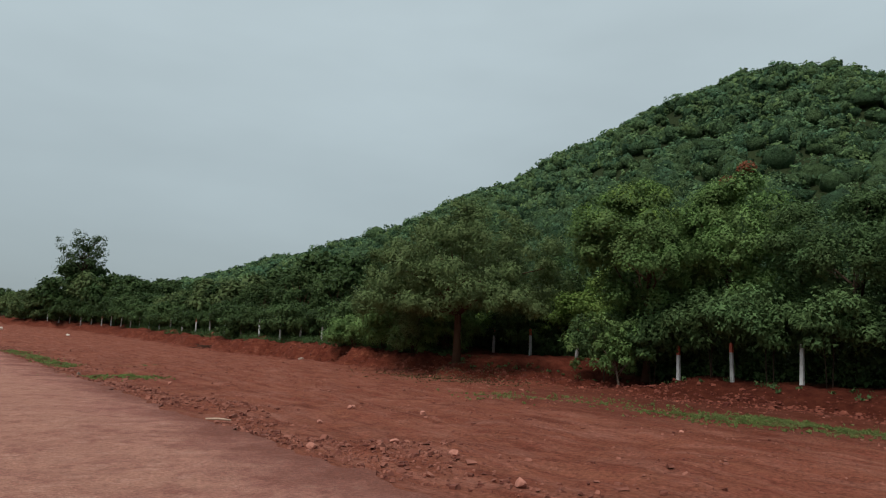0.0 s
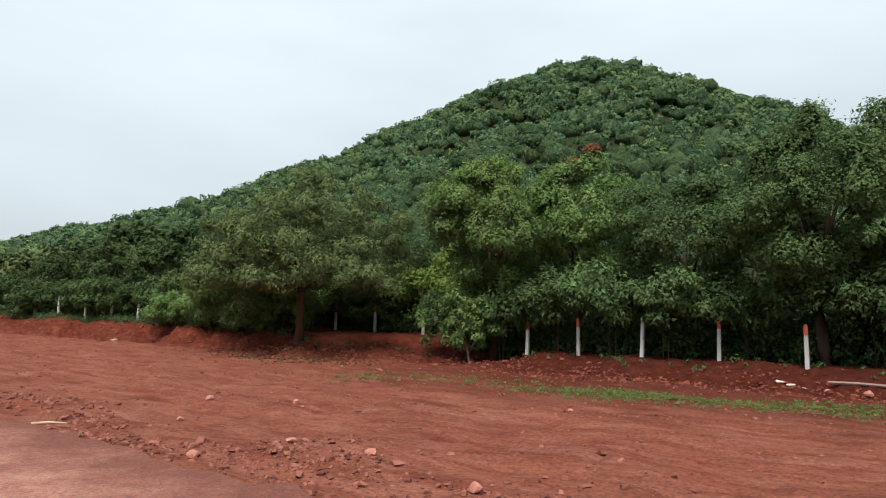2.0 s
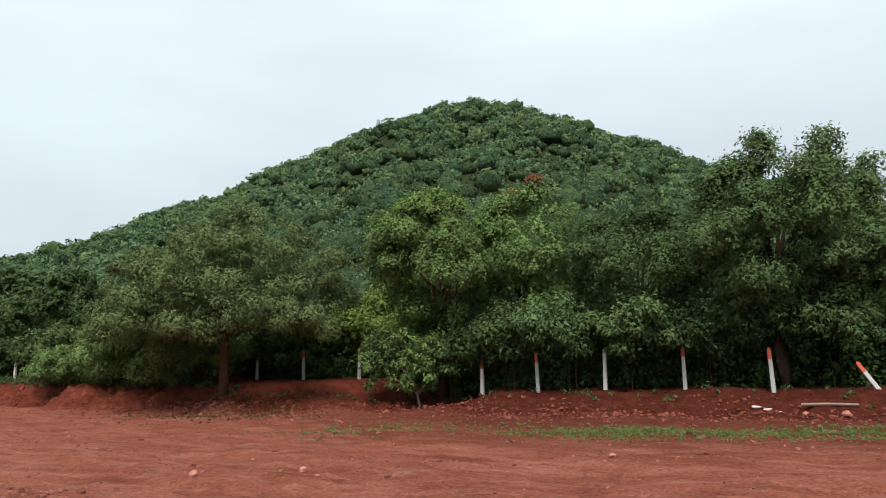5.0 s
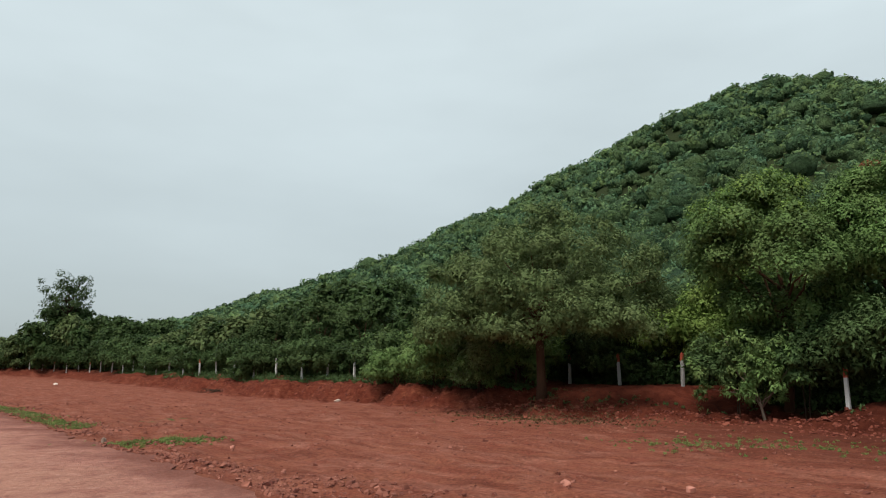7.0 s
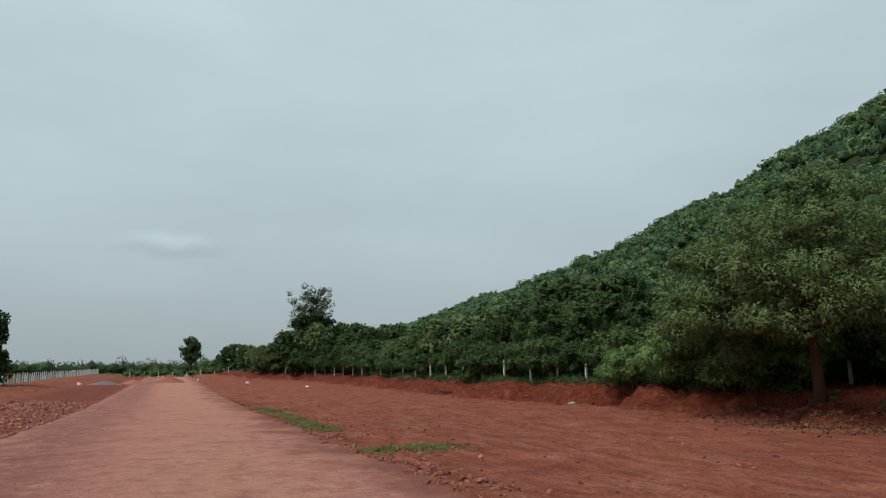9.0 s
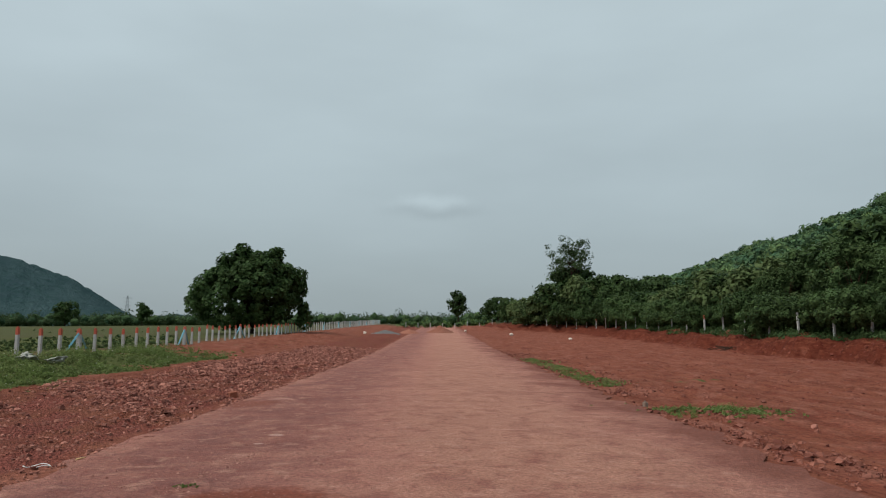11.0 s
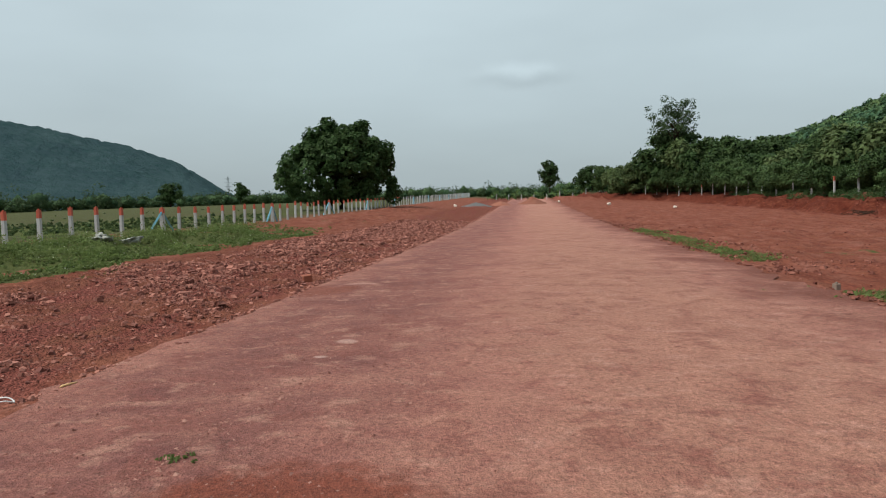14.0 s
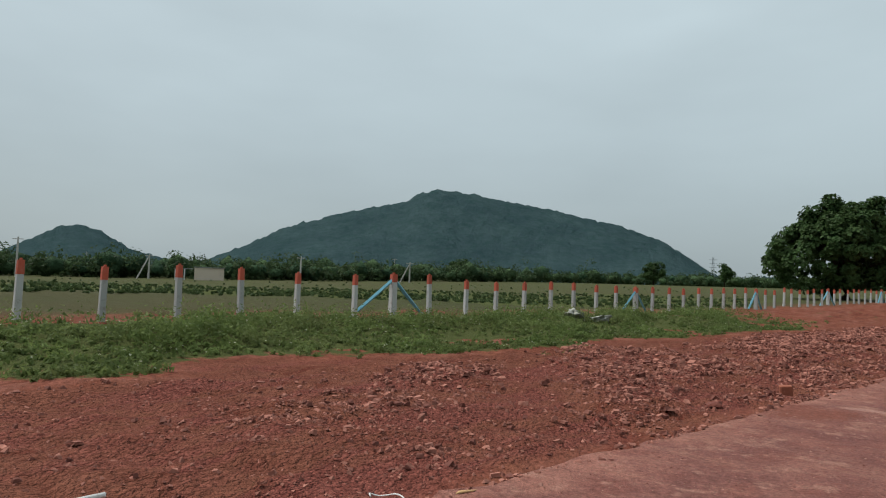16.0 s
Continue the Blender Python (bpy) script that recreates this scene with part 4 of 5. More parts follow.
hz = height(hx, hy) + rad * rng.uniform(0.1, 0.42, len(hx)) + rng.uniform(-0.3, 0.5, len(hx))


ICO = bmesh.new()
bmesh.ops.create_icosphere(ICO, subdivisions=1, radius=1.0)
ICO_V = np.array([v.co[:] for v in ICO.verts])
ICO_F = np.array([[v.index for v in f.verts] for f in ICO.faces])
ICO.free()


def crown_cores(name, rng, centres, rad, mat):
    """Lumpy leaf masses, one for each crown."""
    n, k = len(centres), len(ICO_V)
    v = np.repeat(ICO_V[None], n, 0)
    bump = np.zeros((n, k))
    for _ in range(9):
        d = rng.normal(size=(n, 3))
        d /= np.linalg.norm(d, axis=1)[:, None]
        bump += rng.uniform(0.1, 0.6, (n, 1)) * np.clip((v * d[:, None]).sum(-1) - 0.6, 0, 1) * 2
    v = v * (0.78 + bump)[..., None] * rad[:, None, None] * np.array([1, 1, 0.8])
    co = (v + centres[:, None]).reshape(-1, 3)
    q = (ICO_F[None] + k * np.arange(n)[:, None, None]).reshape(-1, 3)
    return quad_mesh(name, co, q, mat, True)


def hill_leaves(rng, cx, cy, cz, rad):
    """Leaf tufts over the domes of the crowns, lying roughly along them."""
    per = 10
    sub = np.maximum(6, np.round(8.6 * rad ** 1.7 / np.mean(rad ** 1.7)).astype(int))
    r = np.repeat(rad, sub)
    c = np.repeat(np.stack([cx, cy, cz], 1), sub, 0)
    d = rng.normal(size=c.shape)
    d[:, 2] = np.abs(d[:, 2]) * 1.1 - 0.15
    d /= np.linalg.norm(d, axis=1)[:, None]
    flat = np.array([1, 1, 0.78])
    lobe = c + d * (r * rng.uniform(0.55, 0.85, len(r)))[:, None] * flat
    n = len(r) * per
    lr = np.repeat(np.minimum(r, 2.2) * rng.uniform(0.2, 0.4, len(r)), per)
    e = rng.normal(size=(n, 3)) * 0.8 + np.repeat(d, per, 0) * 0.8
    e /= np.linalg.norm(e, axis=1)[:, None]
    p = np.repeat(lobe, per, 0) + e * (lr * rng.uniform(0.75, 1.1, n))[:, None]
    out = e * 0.7 + np.repeat(d, per, 0) * 0.5 + rng.normal(size=(n, 3)) * 0.3
    out /= np.linalg.norm(out, axis=1)[:, None]
    al = np.cross(out, rng.normal(size=(n, 3)))
    al /= np.linalg.norm(al, axis=1)[:, None]
    side = np.cross(out, al)
    ls = (np.clip(np.hypot(p[:, 0], p[:, 1]) * 0.0037, 0.3, 0.65) * rng.uniform(0.6, 1.25, n))[:, None]
    co = np.stack([p + al * ls * 0.62, p - al * ls * 0.38 + side * ls * 0.5, p - al * ls * 0.38 - side * ls * 0.5], 1).reshape(-1, 3)
    soft = e * 0.5 + np.repeat(d, per, 0) * 0.45 + out * 0.35
    soft /= np.linalg.norm(soft, axis=1)[:, None]
    return quad_mesh("hill_forest", co, np.arange(3 * n).reshape(-1, 3), LEAF_HILL, True, np.repeat(soft, 3, 0))


cores = new("hill_scrub", crown_cores("hill_scrub", rng, np.stack([hx, hy, hz], 1), rad * 0.7, LEAF_MASS))
tagged(cores, "rounded green crowns massed over the hill", "forest", kind="stuff")
forest = new("hill_forest", hill_leaves(rng, hx, hy, hz, rad))
tagged(forest, "dense green scrub forest covering the conical hill", "forest", kind="stuff")

# ---- fences ----


def post_mesh(name, w, top, low, high, mat, bevel=0.012, round_top=False):
    bm = bmesh.new()
    lo, hi = w / 2, top / 2
    v = [bm.verts.new((sx * lo, sy * lo, low)) for sx, sy in ((-1, -1), (1, -1), (1, 1), (-1, 1))]
    t = [bm.verts.new((sx * hi, sy * hi, high)) for sx, sy in ((-1, -1), (1, -1), (1, 1), (-1, 1))]
    bm.faces.new(v[::-1])
    bm.faces.new(t)
    for k in range(4):
        bm.faces.new((v[k], v[(k + 1) % 4], t[(k + 1) % 4], t[k]))
    if round_top:
        ends = [e for e in bm.edges if all(q.co.z > high - 1e-4 for q in e.verts)]
        bmesh.ops.bevel(bm, geom=ends, offset=top * 0.32, segments=2, affect="EDGES", clamp_overlap=True)
    bmesh.ops.bevel(bm, geom=[e for e in bm.edges if abs((e.verts[0].co - e.verts[1].co).z) > 0.1], offset=bevel, segments=1, affect="EDGES")
    return finish(bm, name, mat)


def strut_mesh(dx, dz):
    bm = bmesh.new()
    tube(bm, [(dx, 0, -0.15), (dx * 0.5, 0, dz * 0.5 - 0.07), (0.04 * (1 if dx > 0 else -1), 0, dz)], [0.055, 0.055, 0.055], 4)
    return finish(bm, "strut", STRUT_BLUE)


LOW_BODY, LOW_CAP = post_mesh("post", 0.135, 0.12, -0.3, 0.87, POST_WHITE), post_mesh("cap", 0.126, 0.116, 0.868, 1.18, POST_RED, round_top=True)
FAR_BODY = post_mesh("post", 0.135, 0.12, -0.3, 1.18, POST_WHITE, round_top=True)
BIG_BODY, BIG_CAP = post_mesh("post", 0.20, 0.17, -0.3, 0.94, POST_WHITE), post_mesh("cap", 0.176, 0.166, 0.938, 1.22, POST_RED, round_top=True)
TALL_BODY, TALL_CAP = post_mesh("post", 0.14, 0.12, -0.4, 1.13, POST_WHITE), post_mesh("cap", 0.126, 0.116, 1.128, 1.50, POST_RED, round_top=True)
TALL_PLAIN = post_mesh("post", 0.14, 0.116, -0.4, 1.5, POST_WHITE, round_top=True)
STRUT_L, STRUT_R = strut_mesh(-1.55, 1.0), strut_mesh(1.25, 1.0)


def left_fence_x(y):
    return -13.15 + 0.03 * (y - 27) if y < 62 else -12.1 + 0.065 * (y - 62)


rng = np.random.RandomState(9)
field_fence = tagged(new("fence"), "row of white concrete posts with orange-red tops", "fence")
for i in range(-8, 112):
    y = 17.3 + 1.556 * i + (0.18 if i == -1 else -0.18 if i < -1 else 0.0) + rng.uniform(-0.05, 0.05)
    x = left_fence_x(y) + rng.uniform(-0.04, 0.04)
    brace = i % 9 == 0
    p = part("post", FAR_BODY if y > 92 else BIG_BODY if brace else LOW_BODY, field_fence)
    p.matrix_basis = pose(x, y, on_ground(x, y) + rng.uniform(-0.04, 0.04), rng.uniform(-1.2, 1.2), rng.uniform(-1.2, 1.2), 88 + rng.uniform(-6, 6))
    if y <= 92:
        part("cap", BIG_CAP if brace else LOW_CAP, p, "orange-red painted top")
    if brace:
        part("strut", STRUT_L, p, "pale blue slanting strut")
        part("strut", STRUT_R, p, "pale blue slanting strut")

hill_fence = tagged(new("fence"), "row of white concrete posts with red tops before the thicket", "fence")
near = [-7.5, -4.75, -2.0, 0.55, 2.85, 10.07, 13.28, 16.28, 20.5, 24.5, 28.0, 32.0, 35.3, 38.95, 43.05, 46.95, 50.8, 54.7, 58.6, 63.0, 67.1] + [71.2 + 4.1 * k for k in range(14)]
k_post = 0
for y in near:
    x = 26 + 0.05 * y + float(bay(y)) - float(narrow(y)) + (0.25 if y < 5 else 0.0) + rng.uniform(-0.05, 0.05)
    bare = y == -2.0 or (y > 29 and k_post % 3 != 0)
    k_post += 1
    p = part("post", TALL_PLAIN if bare else TALL_BODY, hill_fence)
    p.matrix_basis = pose(x, y, on_ground(x, y) - 0.02, rng.uniform(-2.5, 2.5), rng.uniform(-2.5, 2.5), 87 + rng.uniform(-8, 8))
    if not bare:
        part("cap", TALL_CAP, p, "red painted top")
fallen = tagged(new("leaning_post", TALL_BODY), "leaning white concrete post with orange top among bushes", "post")
fallen.matrix_basis = pose(25.9, -10.7, on_ground(25.9, -10.7) - 0.38, -30, 6, 5)
part("cap", TALL_CAP, fallen, "orange painted top")

end_fence = tagged(new("fence"), "far row of white posts across the end of the plot", "fence")
for k in range(15):
    x, y = 3.0 + 2.6 * k, 146 - 0.5 * k
    p = part("post", TALL_BODY, end_fence)
    p.matrix_basis = pose(x, y, on_ground(x, y), rz=rng.uniform(-6, 6))

# ---- things beyond the fields ----
rng = np.random.RandomState(15)
shade_tree = tree("shade_tree", "wide dark-green shade tree with leathery leaves and low branches", 51, 4.9, 4.8, 0.0, 8.2, 240, 120, (0.38, 0.22), LEAF_DARK, bark=BARK_DARK, trunk=0.3, fork=0.25, clump=0.74, limbs=20, bulge=0.45, hollow=0.45, shoots=((-4.6, 0, 1.6, 3.0), (-3.6, 1, 4.6, 5.9), (4.2, 0, 3.9, 5.6), (1.9, 0, 6.7, 7.7), (-1.1, 0, 6.9, 7.9), (4.6, 1, 1.0, 2.6), (-2.4, -1, 5.9, 6.9)))
stand(shade_tree, -15.4, 79.3, 0, 1.24)
stand(tree("tall_tree", "tall thin-crowned tree rising above the thicket", 52, 4.1, 4.1, 5.4, 15.3, 105, 42, (0.34, 0.17), LEAF_FAR, bark=BARK_DARK, trunk=0.2, fork=0.45, clump=0.75, limbs=24, hollow=0.15, bulge=0.4), 30.2, 110)
stand(tree("tree", "small upright tree beyond the end of the road", 53, 2.6, 2.6, 2.2, 9.4, 70, 40, (0.55, 0.32), LEAF_DARK, bark=BARK_DARK, trunk=0.16, fork=0.4, clump=0.8, limbs=6), 16.3, 170)
stand(tree("bush", "round dark bush beyond the end of the plot", 54, 4.0, 4.0, 0.0, 5.8, 80, 40, (0.55, 0.32), LEAF_DARK, trunk=0.1, clump=0.85, limbs=5, category="bush"), 23.5, 150)
stand(tree("tree", "dark round tree in the distant field", 55, 3.4, 3.4, 0.5, 6.8, 80, 36, (0.6, 0.35), LEAF_DARK, bark=BARK_DARK, trunk=0.2, clump=0.9, limbs=5), -88, 188)
stand(tree("tree", "small tree in the distant field", 56, 2.2, 2.2, 1.2, 7.0, 60, 36, (0.6, 0.35), LEAF_DARK, bark=BARK_DARK, trunk=0.14, clump=0.8, limbs=5), -74, 205)
stand(tree("tree", "wide dark tree in the field hedge", 57, 4.6, 4.6, 0.3, 6.6, 90, 36, (0.6, 0.35), LEAF_DARK, bark=BARK_DARK, trunk=0.2, clump=0.9, limbs=5), -128, 150)


def wood(name, label, pts, size, per=110, leaf=(0.55, 0.36), mat=LEAF_FAR):
    x, y, r = (np.array(c) for c in zip(*pts))
    c = np.stack([x, y, height(x, y) + r * 0.75], 1)
    c2 = np.repeat(c, 5, 0)
    r2 = np.repeat(r, 5)
    c2 = c2 + rng.normal(size=c2.shape) * (r2 * 0.5)[:, None] * np.array([1, 1, 0.7])
    ob = new(name, leaves(name, rng, c2, r2 * 0.6, per // 5, leaf[0] * size, leaf[1] * size * 1.3, mat, shell=0.4, tri=True))
    mass = new(name + "_mass", crown_cores(name + "_mass", rng, c, r * 0.62, LEAF_MASS))
    tagged(mass, label, "woodland", kind="stuff")
    return tagged(ob, label, "woodland", kind="stuff")


belt = []
for k in range(640):
    a = radians(rng.uniform(-84, -19))
    d = rng.uniform(128, 165) + 4.2 * max(0.0, math.degrees(a) + 52)
    belt.append((d * math.sin(a), 4 + d * math.cos(a), rng.choice((1.7, 2.1, 2.5, 3.4), p=(0.35, 0.35, 0.2, 0.1)) * rng.uniform(0.85, 1.15)))
wood("tree_belt", "dense dark-green orchard belt behind the field", belt, 1.0)
belt = []
for k in range(480):
    a = radians(rng.uniform(-24, 12))
    d = rng.uniform(255, 330)
    belt.append((d * math.sin(a), d * math.cos(a), rng.uniform(2.0, 3.6)))
wood("far_tree_line", "distant green tree line beyond the road's end", belt, 0.95, 130)
belt = []
for k in range(2400):
    a = radians(rng.uniform(-86, -18))
    d = 35 + 30 * rng.rand() ** 1.3 if rng.rand() < 0.96 else rng.uniform(65, 120)
    belt.append((d * math.sin(a), 6 + d * math.cos(a), rng.gamma(4.0, 0.013) + 0.028))
belt = [q for q in belt if q[0] - 0.06 * q[1] < -16.5]
wood("field_scrub", "low scrub bushes scattered on the field", belt, 0.24, 40, mat=LEAF_FINE)
belt = []
for k in range(70):
    t = rng.uniform(0, 1)
    belt.append((2 + 36 * t, 149 + rng.uniform(-1.5, 4), rng.uniform(0.5, 1.4)))
wood("end_scrub", "green scrub along the far end of the plot", belt, 0.6, 40, mat=LEAF_BROAD)


def far_hill(name, label, stations, dist, deep, mat, seed):
    b, el = (np.array(c, float) for c in zip(*stations))
    w = Waves(seed, dist * 0.02, dist * 0.12, 30)
    w2 = Waves(seed + 9, dist * 0.008, dist * 0.03, 30)
    bs, ss = np.linspace(b[0], b[-1], 200), np.linspace(-1, 0.6, 36)
    B, S = np.meshgrid(bs, ss)
    top = dist * np.tan(np.radians(np.interp(B, b, el)))
    top = (top + np.roll(top, 1, 1) + np.roll(top, -1, 1)) / 3
    r = dist + S * deep
    X, Y = r * np.sin(np.radians(B)), 4 + r * np.cos(np.radians(B))
    up = np.where(S < 0, 1 - np.abs(S) ** 1.25, 1 - (S / 0.6) ** 2)
    Z = -8 + (top + 8) * up * (1 + 0.016 * w(X, Y) * smooth(0.03, 0.3, np.abs(S))) + 0.0009 * dist * w2(X, Y) * up
    nx = len(bs)
    i = np.arange((len(ss) - 1) * (nx - 1))
    a = (i // (nx - 1)) * nx + i % (nx - 1)
    me = quad_mesh(name, np.stack([X, Y, Z], -1).reshape(-1, 3), np.stack([a, a + 1, a + nx + 1, a + nx], 1), mat, True)
    return tagged(new(name, me), label, "hill", kind="structure")


def hazed_forest():
    m = Mat("hazed_distant_forest")
    # blue-grey air haze is mixed into the forest greens
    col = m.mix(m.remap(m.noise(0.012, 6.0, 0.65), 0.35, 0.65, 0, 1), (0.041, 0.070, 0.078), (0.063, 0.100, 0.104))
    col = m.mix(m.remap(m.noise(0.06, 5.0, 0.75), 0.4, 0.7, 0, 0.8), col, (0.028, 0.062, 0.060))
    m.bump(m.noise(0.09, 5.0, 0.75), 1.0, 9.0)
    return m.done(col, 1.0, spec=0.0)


HAZED_FOREST = hazed_forest()
far_hill("distant_hill", "long forested hill across the fields, coloured with blue-grey haze", [(-66, 0.1), (-62.5, 0.7), (-59, 2.2), (-56.6, 3.6), (-52.5, 4.9), (-49.5, 5.7), (-46.6, 6.3), (-45.2, 7.1), (-43.8, 7.5), (-41, 7.25), (-38.5, 6.8), (-36, 6.4), (-33, 5.85), (-30.7, 5.3), (-28.5, 4.92), (-26.8, 4.25), (-25.2, 3.7), (-23.8, 2.85), (-21.5, 1.3), (-20, 0.5), (-18, 0.0)], 1500, 420, HAZED_FOREST, 61)
far_hill("distant_hill", "small rounded forested hill on the horizon", [(-80, 0.2), (-76.5, 0.6), (-74.5, 1.7), (-72.8, 2.7), (-71.3, 2.95), (-69.8, 2.4), (-67.8, 1.2), (-65, 0.6), (-61, 0.0)], 1750, 300, HAZED_FOREST, 62)
far_hill("distant_hill", "faint low hill on the horizon", [(-22, 0.0), (-20, 0.7), (-18.2, 1.05), (-15, 0.9), (-11, 0.5), (-6, 0.0)], 2300, 300, HAZED_FOREST, 63)
far_hill("distant_hill", "wooded hill behind the shelter", [(95, 2.0), (99, 7.4), (101, 8.7), (103, 9.5), (105.5, 10.0), (109, 10.8), (114, 11.2), (122, 8.5), (132, 3.0)], 420, 150, HAZED_FOREST, 64)

# ---- poles, pylon, shed, shelter ----
WOODEN = painted("weathered_pole_concrete", (0.42, 0.40, 0.37), (0.25, 0.23, 0.2), 0.5, 3.0, 0.9)
STEEL = painted("galvanised_steel", (0.36, 0.38, 0.39), (0.26, 0.27, 0.28), 0.4, 2.0, 0.5)
CREAM = painted("cream_plaster", (0.68, 0.56, 0.45), (0.46, 0.36, 0.28), 0.5, 0.8, 0.9)
ROOFING = painted("grey_roof_sheet", (0.20, 0.20, 0.20), (0.14, 0.12, 0.11), 0.5, 0.9, 0.7)
WHITE_WALL = painted("white_plaster", (0.66, 0.66, 0.63), (0.42, 0.40, 0.37), 0.4, 0.9, 0.85)


def box(bm, x0, x1, y0, y1, z0, z1):
    v = [bm.verts.new((x, y, z)) for z in (z0, z1) for x, y in ((x0, y0), (x1, y0), (x1, y1), (x0, y1))]
    for f in ((3, 2, 1, 0), (4, 5, 6, 7), (0, 1, 5, 4), (1, 2, 6, 5), (2, 3, 7, 6), (3, 0, 4, 7)):
        bm.faces.new([v[k] for k in f])


def box_mesh(name, mat, *dims):
    bm = bmesh.new()
    box(bm, *dims)
    bmesh.ops.bevel(bm, geom=list(bm.edges), offset=0.012, segments=1, affect="EDGES")
    return finish(bm, name, mat)


def bearing(az, d, y0=4.0):
    return d * math.sin(radians(az)), y0 + d * math.cos(radians(az))


def utility_pole(az, d, tall, lean=0.0, arms=1, stay=False):
    x, y = bearing(az, d)
    root = tagged(new("utility_pole"), "grey concrete electricity pole standing in the field", "pole")
    root.matrix_basis = pose(x, y, on_ground(x, y), 0, lean, -az)
    bm = bmesh.new()
    tube(bm, [(0, 0, -0.4), (0, 0, tall / 2), (0, 0, tall)], [0.17, 0.14, 0.1], 8)
    part("shaft", finish(bm, "shaft", WOODEN), root)
    for k in range(arms):
        part("crossarm", box_mesh("crossarm", WOODEN, -0.7, 0.7, -0.05, 0.05, tall - 0.35 - 0.6 * k, tall - 0.24 - 0.6 * k), root)
    if stay:
        bm = bmesh.new()
        tube(bm, [(-1.9, 0, -0.2), (-0.95, 0, tall * 0.45), (-0.05, 0, tall * 0.92)], [0.12, 0.12, 0.1], 8)
        part("stay", finish(bm, "stay", WOODEN), root)
    return root


utility_pole(-75.2, 110, 5.6)
utility_pole(-75.9, 150, 4.6, 0, 0)
utility_pole(-66.4, 125, 4.2, 0, 1, True)
utility_pole(-70.8, 160, 5.0, 0, 0)
utility_pole(-54.7, 120, 4.4, 0, 1)
utility_pole(-45.6, 130, 4.0, 0, 1, True)
utility_pole(-47.0, 190, 6.0, 0, 1)


def pylon(x, y, tall):
    root = tagged(new("pylon"), "distant steel lattice power pylon", "pylon")
    root.matrix_basis = pose(x, y, on_ground(x, y), rz=20)

    def half(z):
        return 3.6 * (1 - z / tall) ** 1.3 + 0.5

    for sx, sy in ((-1, -1), (1, -1), (1, 1), (-1, 1)):
        bm = bmesh.new()
        zs = [0, tall * 0.3, tall * 0.6, tall]
        tube(bm, [(sx * half(z), sy * half(z), z) for z in zs], [0.28] * 4, 4)
        part("leg", finish(bm, "leg", STEEL), root)
    for k in range(9):
        z0, z1 = tall * k / 9, tall * (k + 1) / 9
        bm = bmesh.new()
        for sy in (-1, 1):
            tube(bm, [(-half(z0), sy * half(z0), z0), (half(z1), sy * half(z1), z1)], [0.14, 0.14], 4)
            tube(bm, [(half(z0), sy * half(z0), z0), (-half(z1), sy * half(z1), z1)], [0.14, 0.14], 4)
        part("bracing", finish(bm, "bracing", STEEL), root)
    for z in (0.68, 0.8, 0.92):
        part("crossarm", box_mesh("crossarm", STEEL, -4.6, 4.6, -0.25, 0.25, tall * z, tall * z + 0.4), root)


pylon(*bearing(-21.3, 900), 40)

# small roadside shed across the field
sx, sy = bearing(-61.9, 118)
shed = tagged(new("shed"), "small flat-roofed shed with a cream plastered wall", "shed")
shed.matrix_basis = pose(sx, sy, on_ground(sx, sy), rz=62)
part("wall", box_mesh("wall", CREAM, -2.3, 2.3, -2.0, 2.0, -0.3, 2.0), shed)
part("roof", box_mesh("roof", ROOFING, -2.45, 2.45, -2.15, 2.15, 2.02, 2.12), shed)
part("lean_to_roof", box_mesh("lean_to_roof", ROOFING, -5.4, -2.5, -1.8, 1.8, 1.7, 1.82), shed)
for px in (-5.2, -3.8):
    part("lean_to_post", box_mesh("lean_to_post", WHITE_WALL, px - 0.09, px + 0.09, -1.75, -1.57, -0.3, 1.69), shed)

# open shelter by the hill road
shelter = tagged(new("shelter"), "white open shelter with a flat grey roof", "shelter")
hx0, hy0 = 40.7, -20.4
shelter.matrix_basis = pose(hx0, hy0, on_ground(hx0, hy0) - 0.1, rz=-14)
part("roof", box_mesh("roof", ROOFING, -1.2, 5.6, -4.6, 2.1, 3.0, 3.18), shelter)
for px, py in ((-0.8, 1.7), (5.2, 1.7), (-0.8, -4.2), (5.2, -4.2)):
    part("column", box_mesh("column", WHITE_WALL, px - 0.11, px + 0.11, py - 0.11, py + 0.11, -0.4, 2.99), shelter)
part("low_wall", box_mesh("low_wall", WHITE_WALL, 5.0, 5.15, -4.05, 1.55, -0.4, 0.9), shelter)
part("plinth", box_mesh("plinth", WHITE_WALL, -1.0, 5.5, -4.4, 1.9, -0.6, 0.12), shelter)

# ---- stones and rubble ----
CUBE = np.array([(-1, -1, -1), (1, -1, -1), (1, 1, -1), (-1, 1, -1), (-1, -1, 1), (1, -1, 1), (1, 1, 1), (-1, 1, 1)], float)
CUBE_F = np.array([(4, 5, 6, 7), (0, 1, 5, 4), (1, 2, 6, 5), (2, 3, 7, 6), (3, 0, 4, 7)])


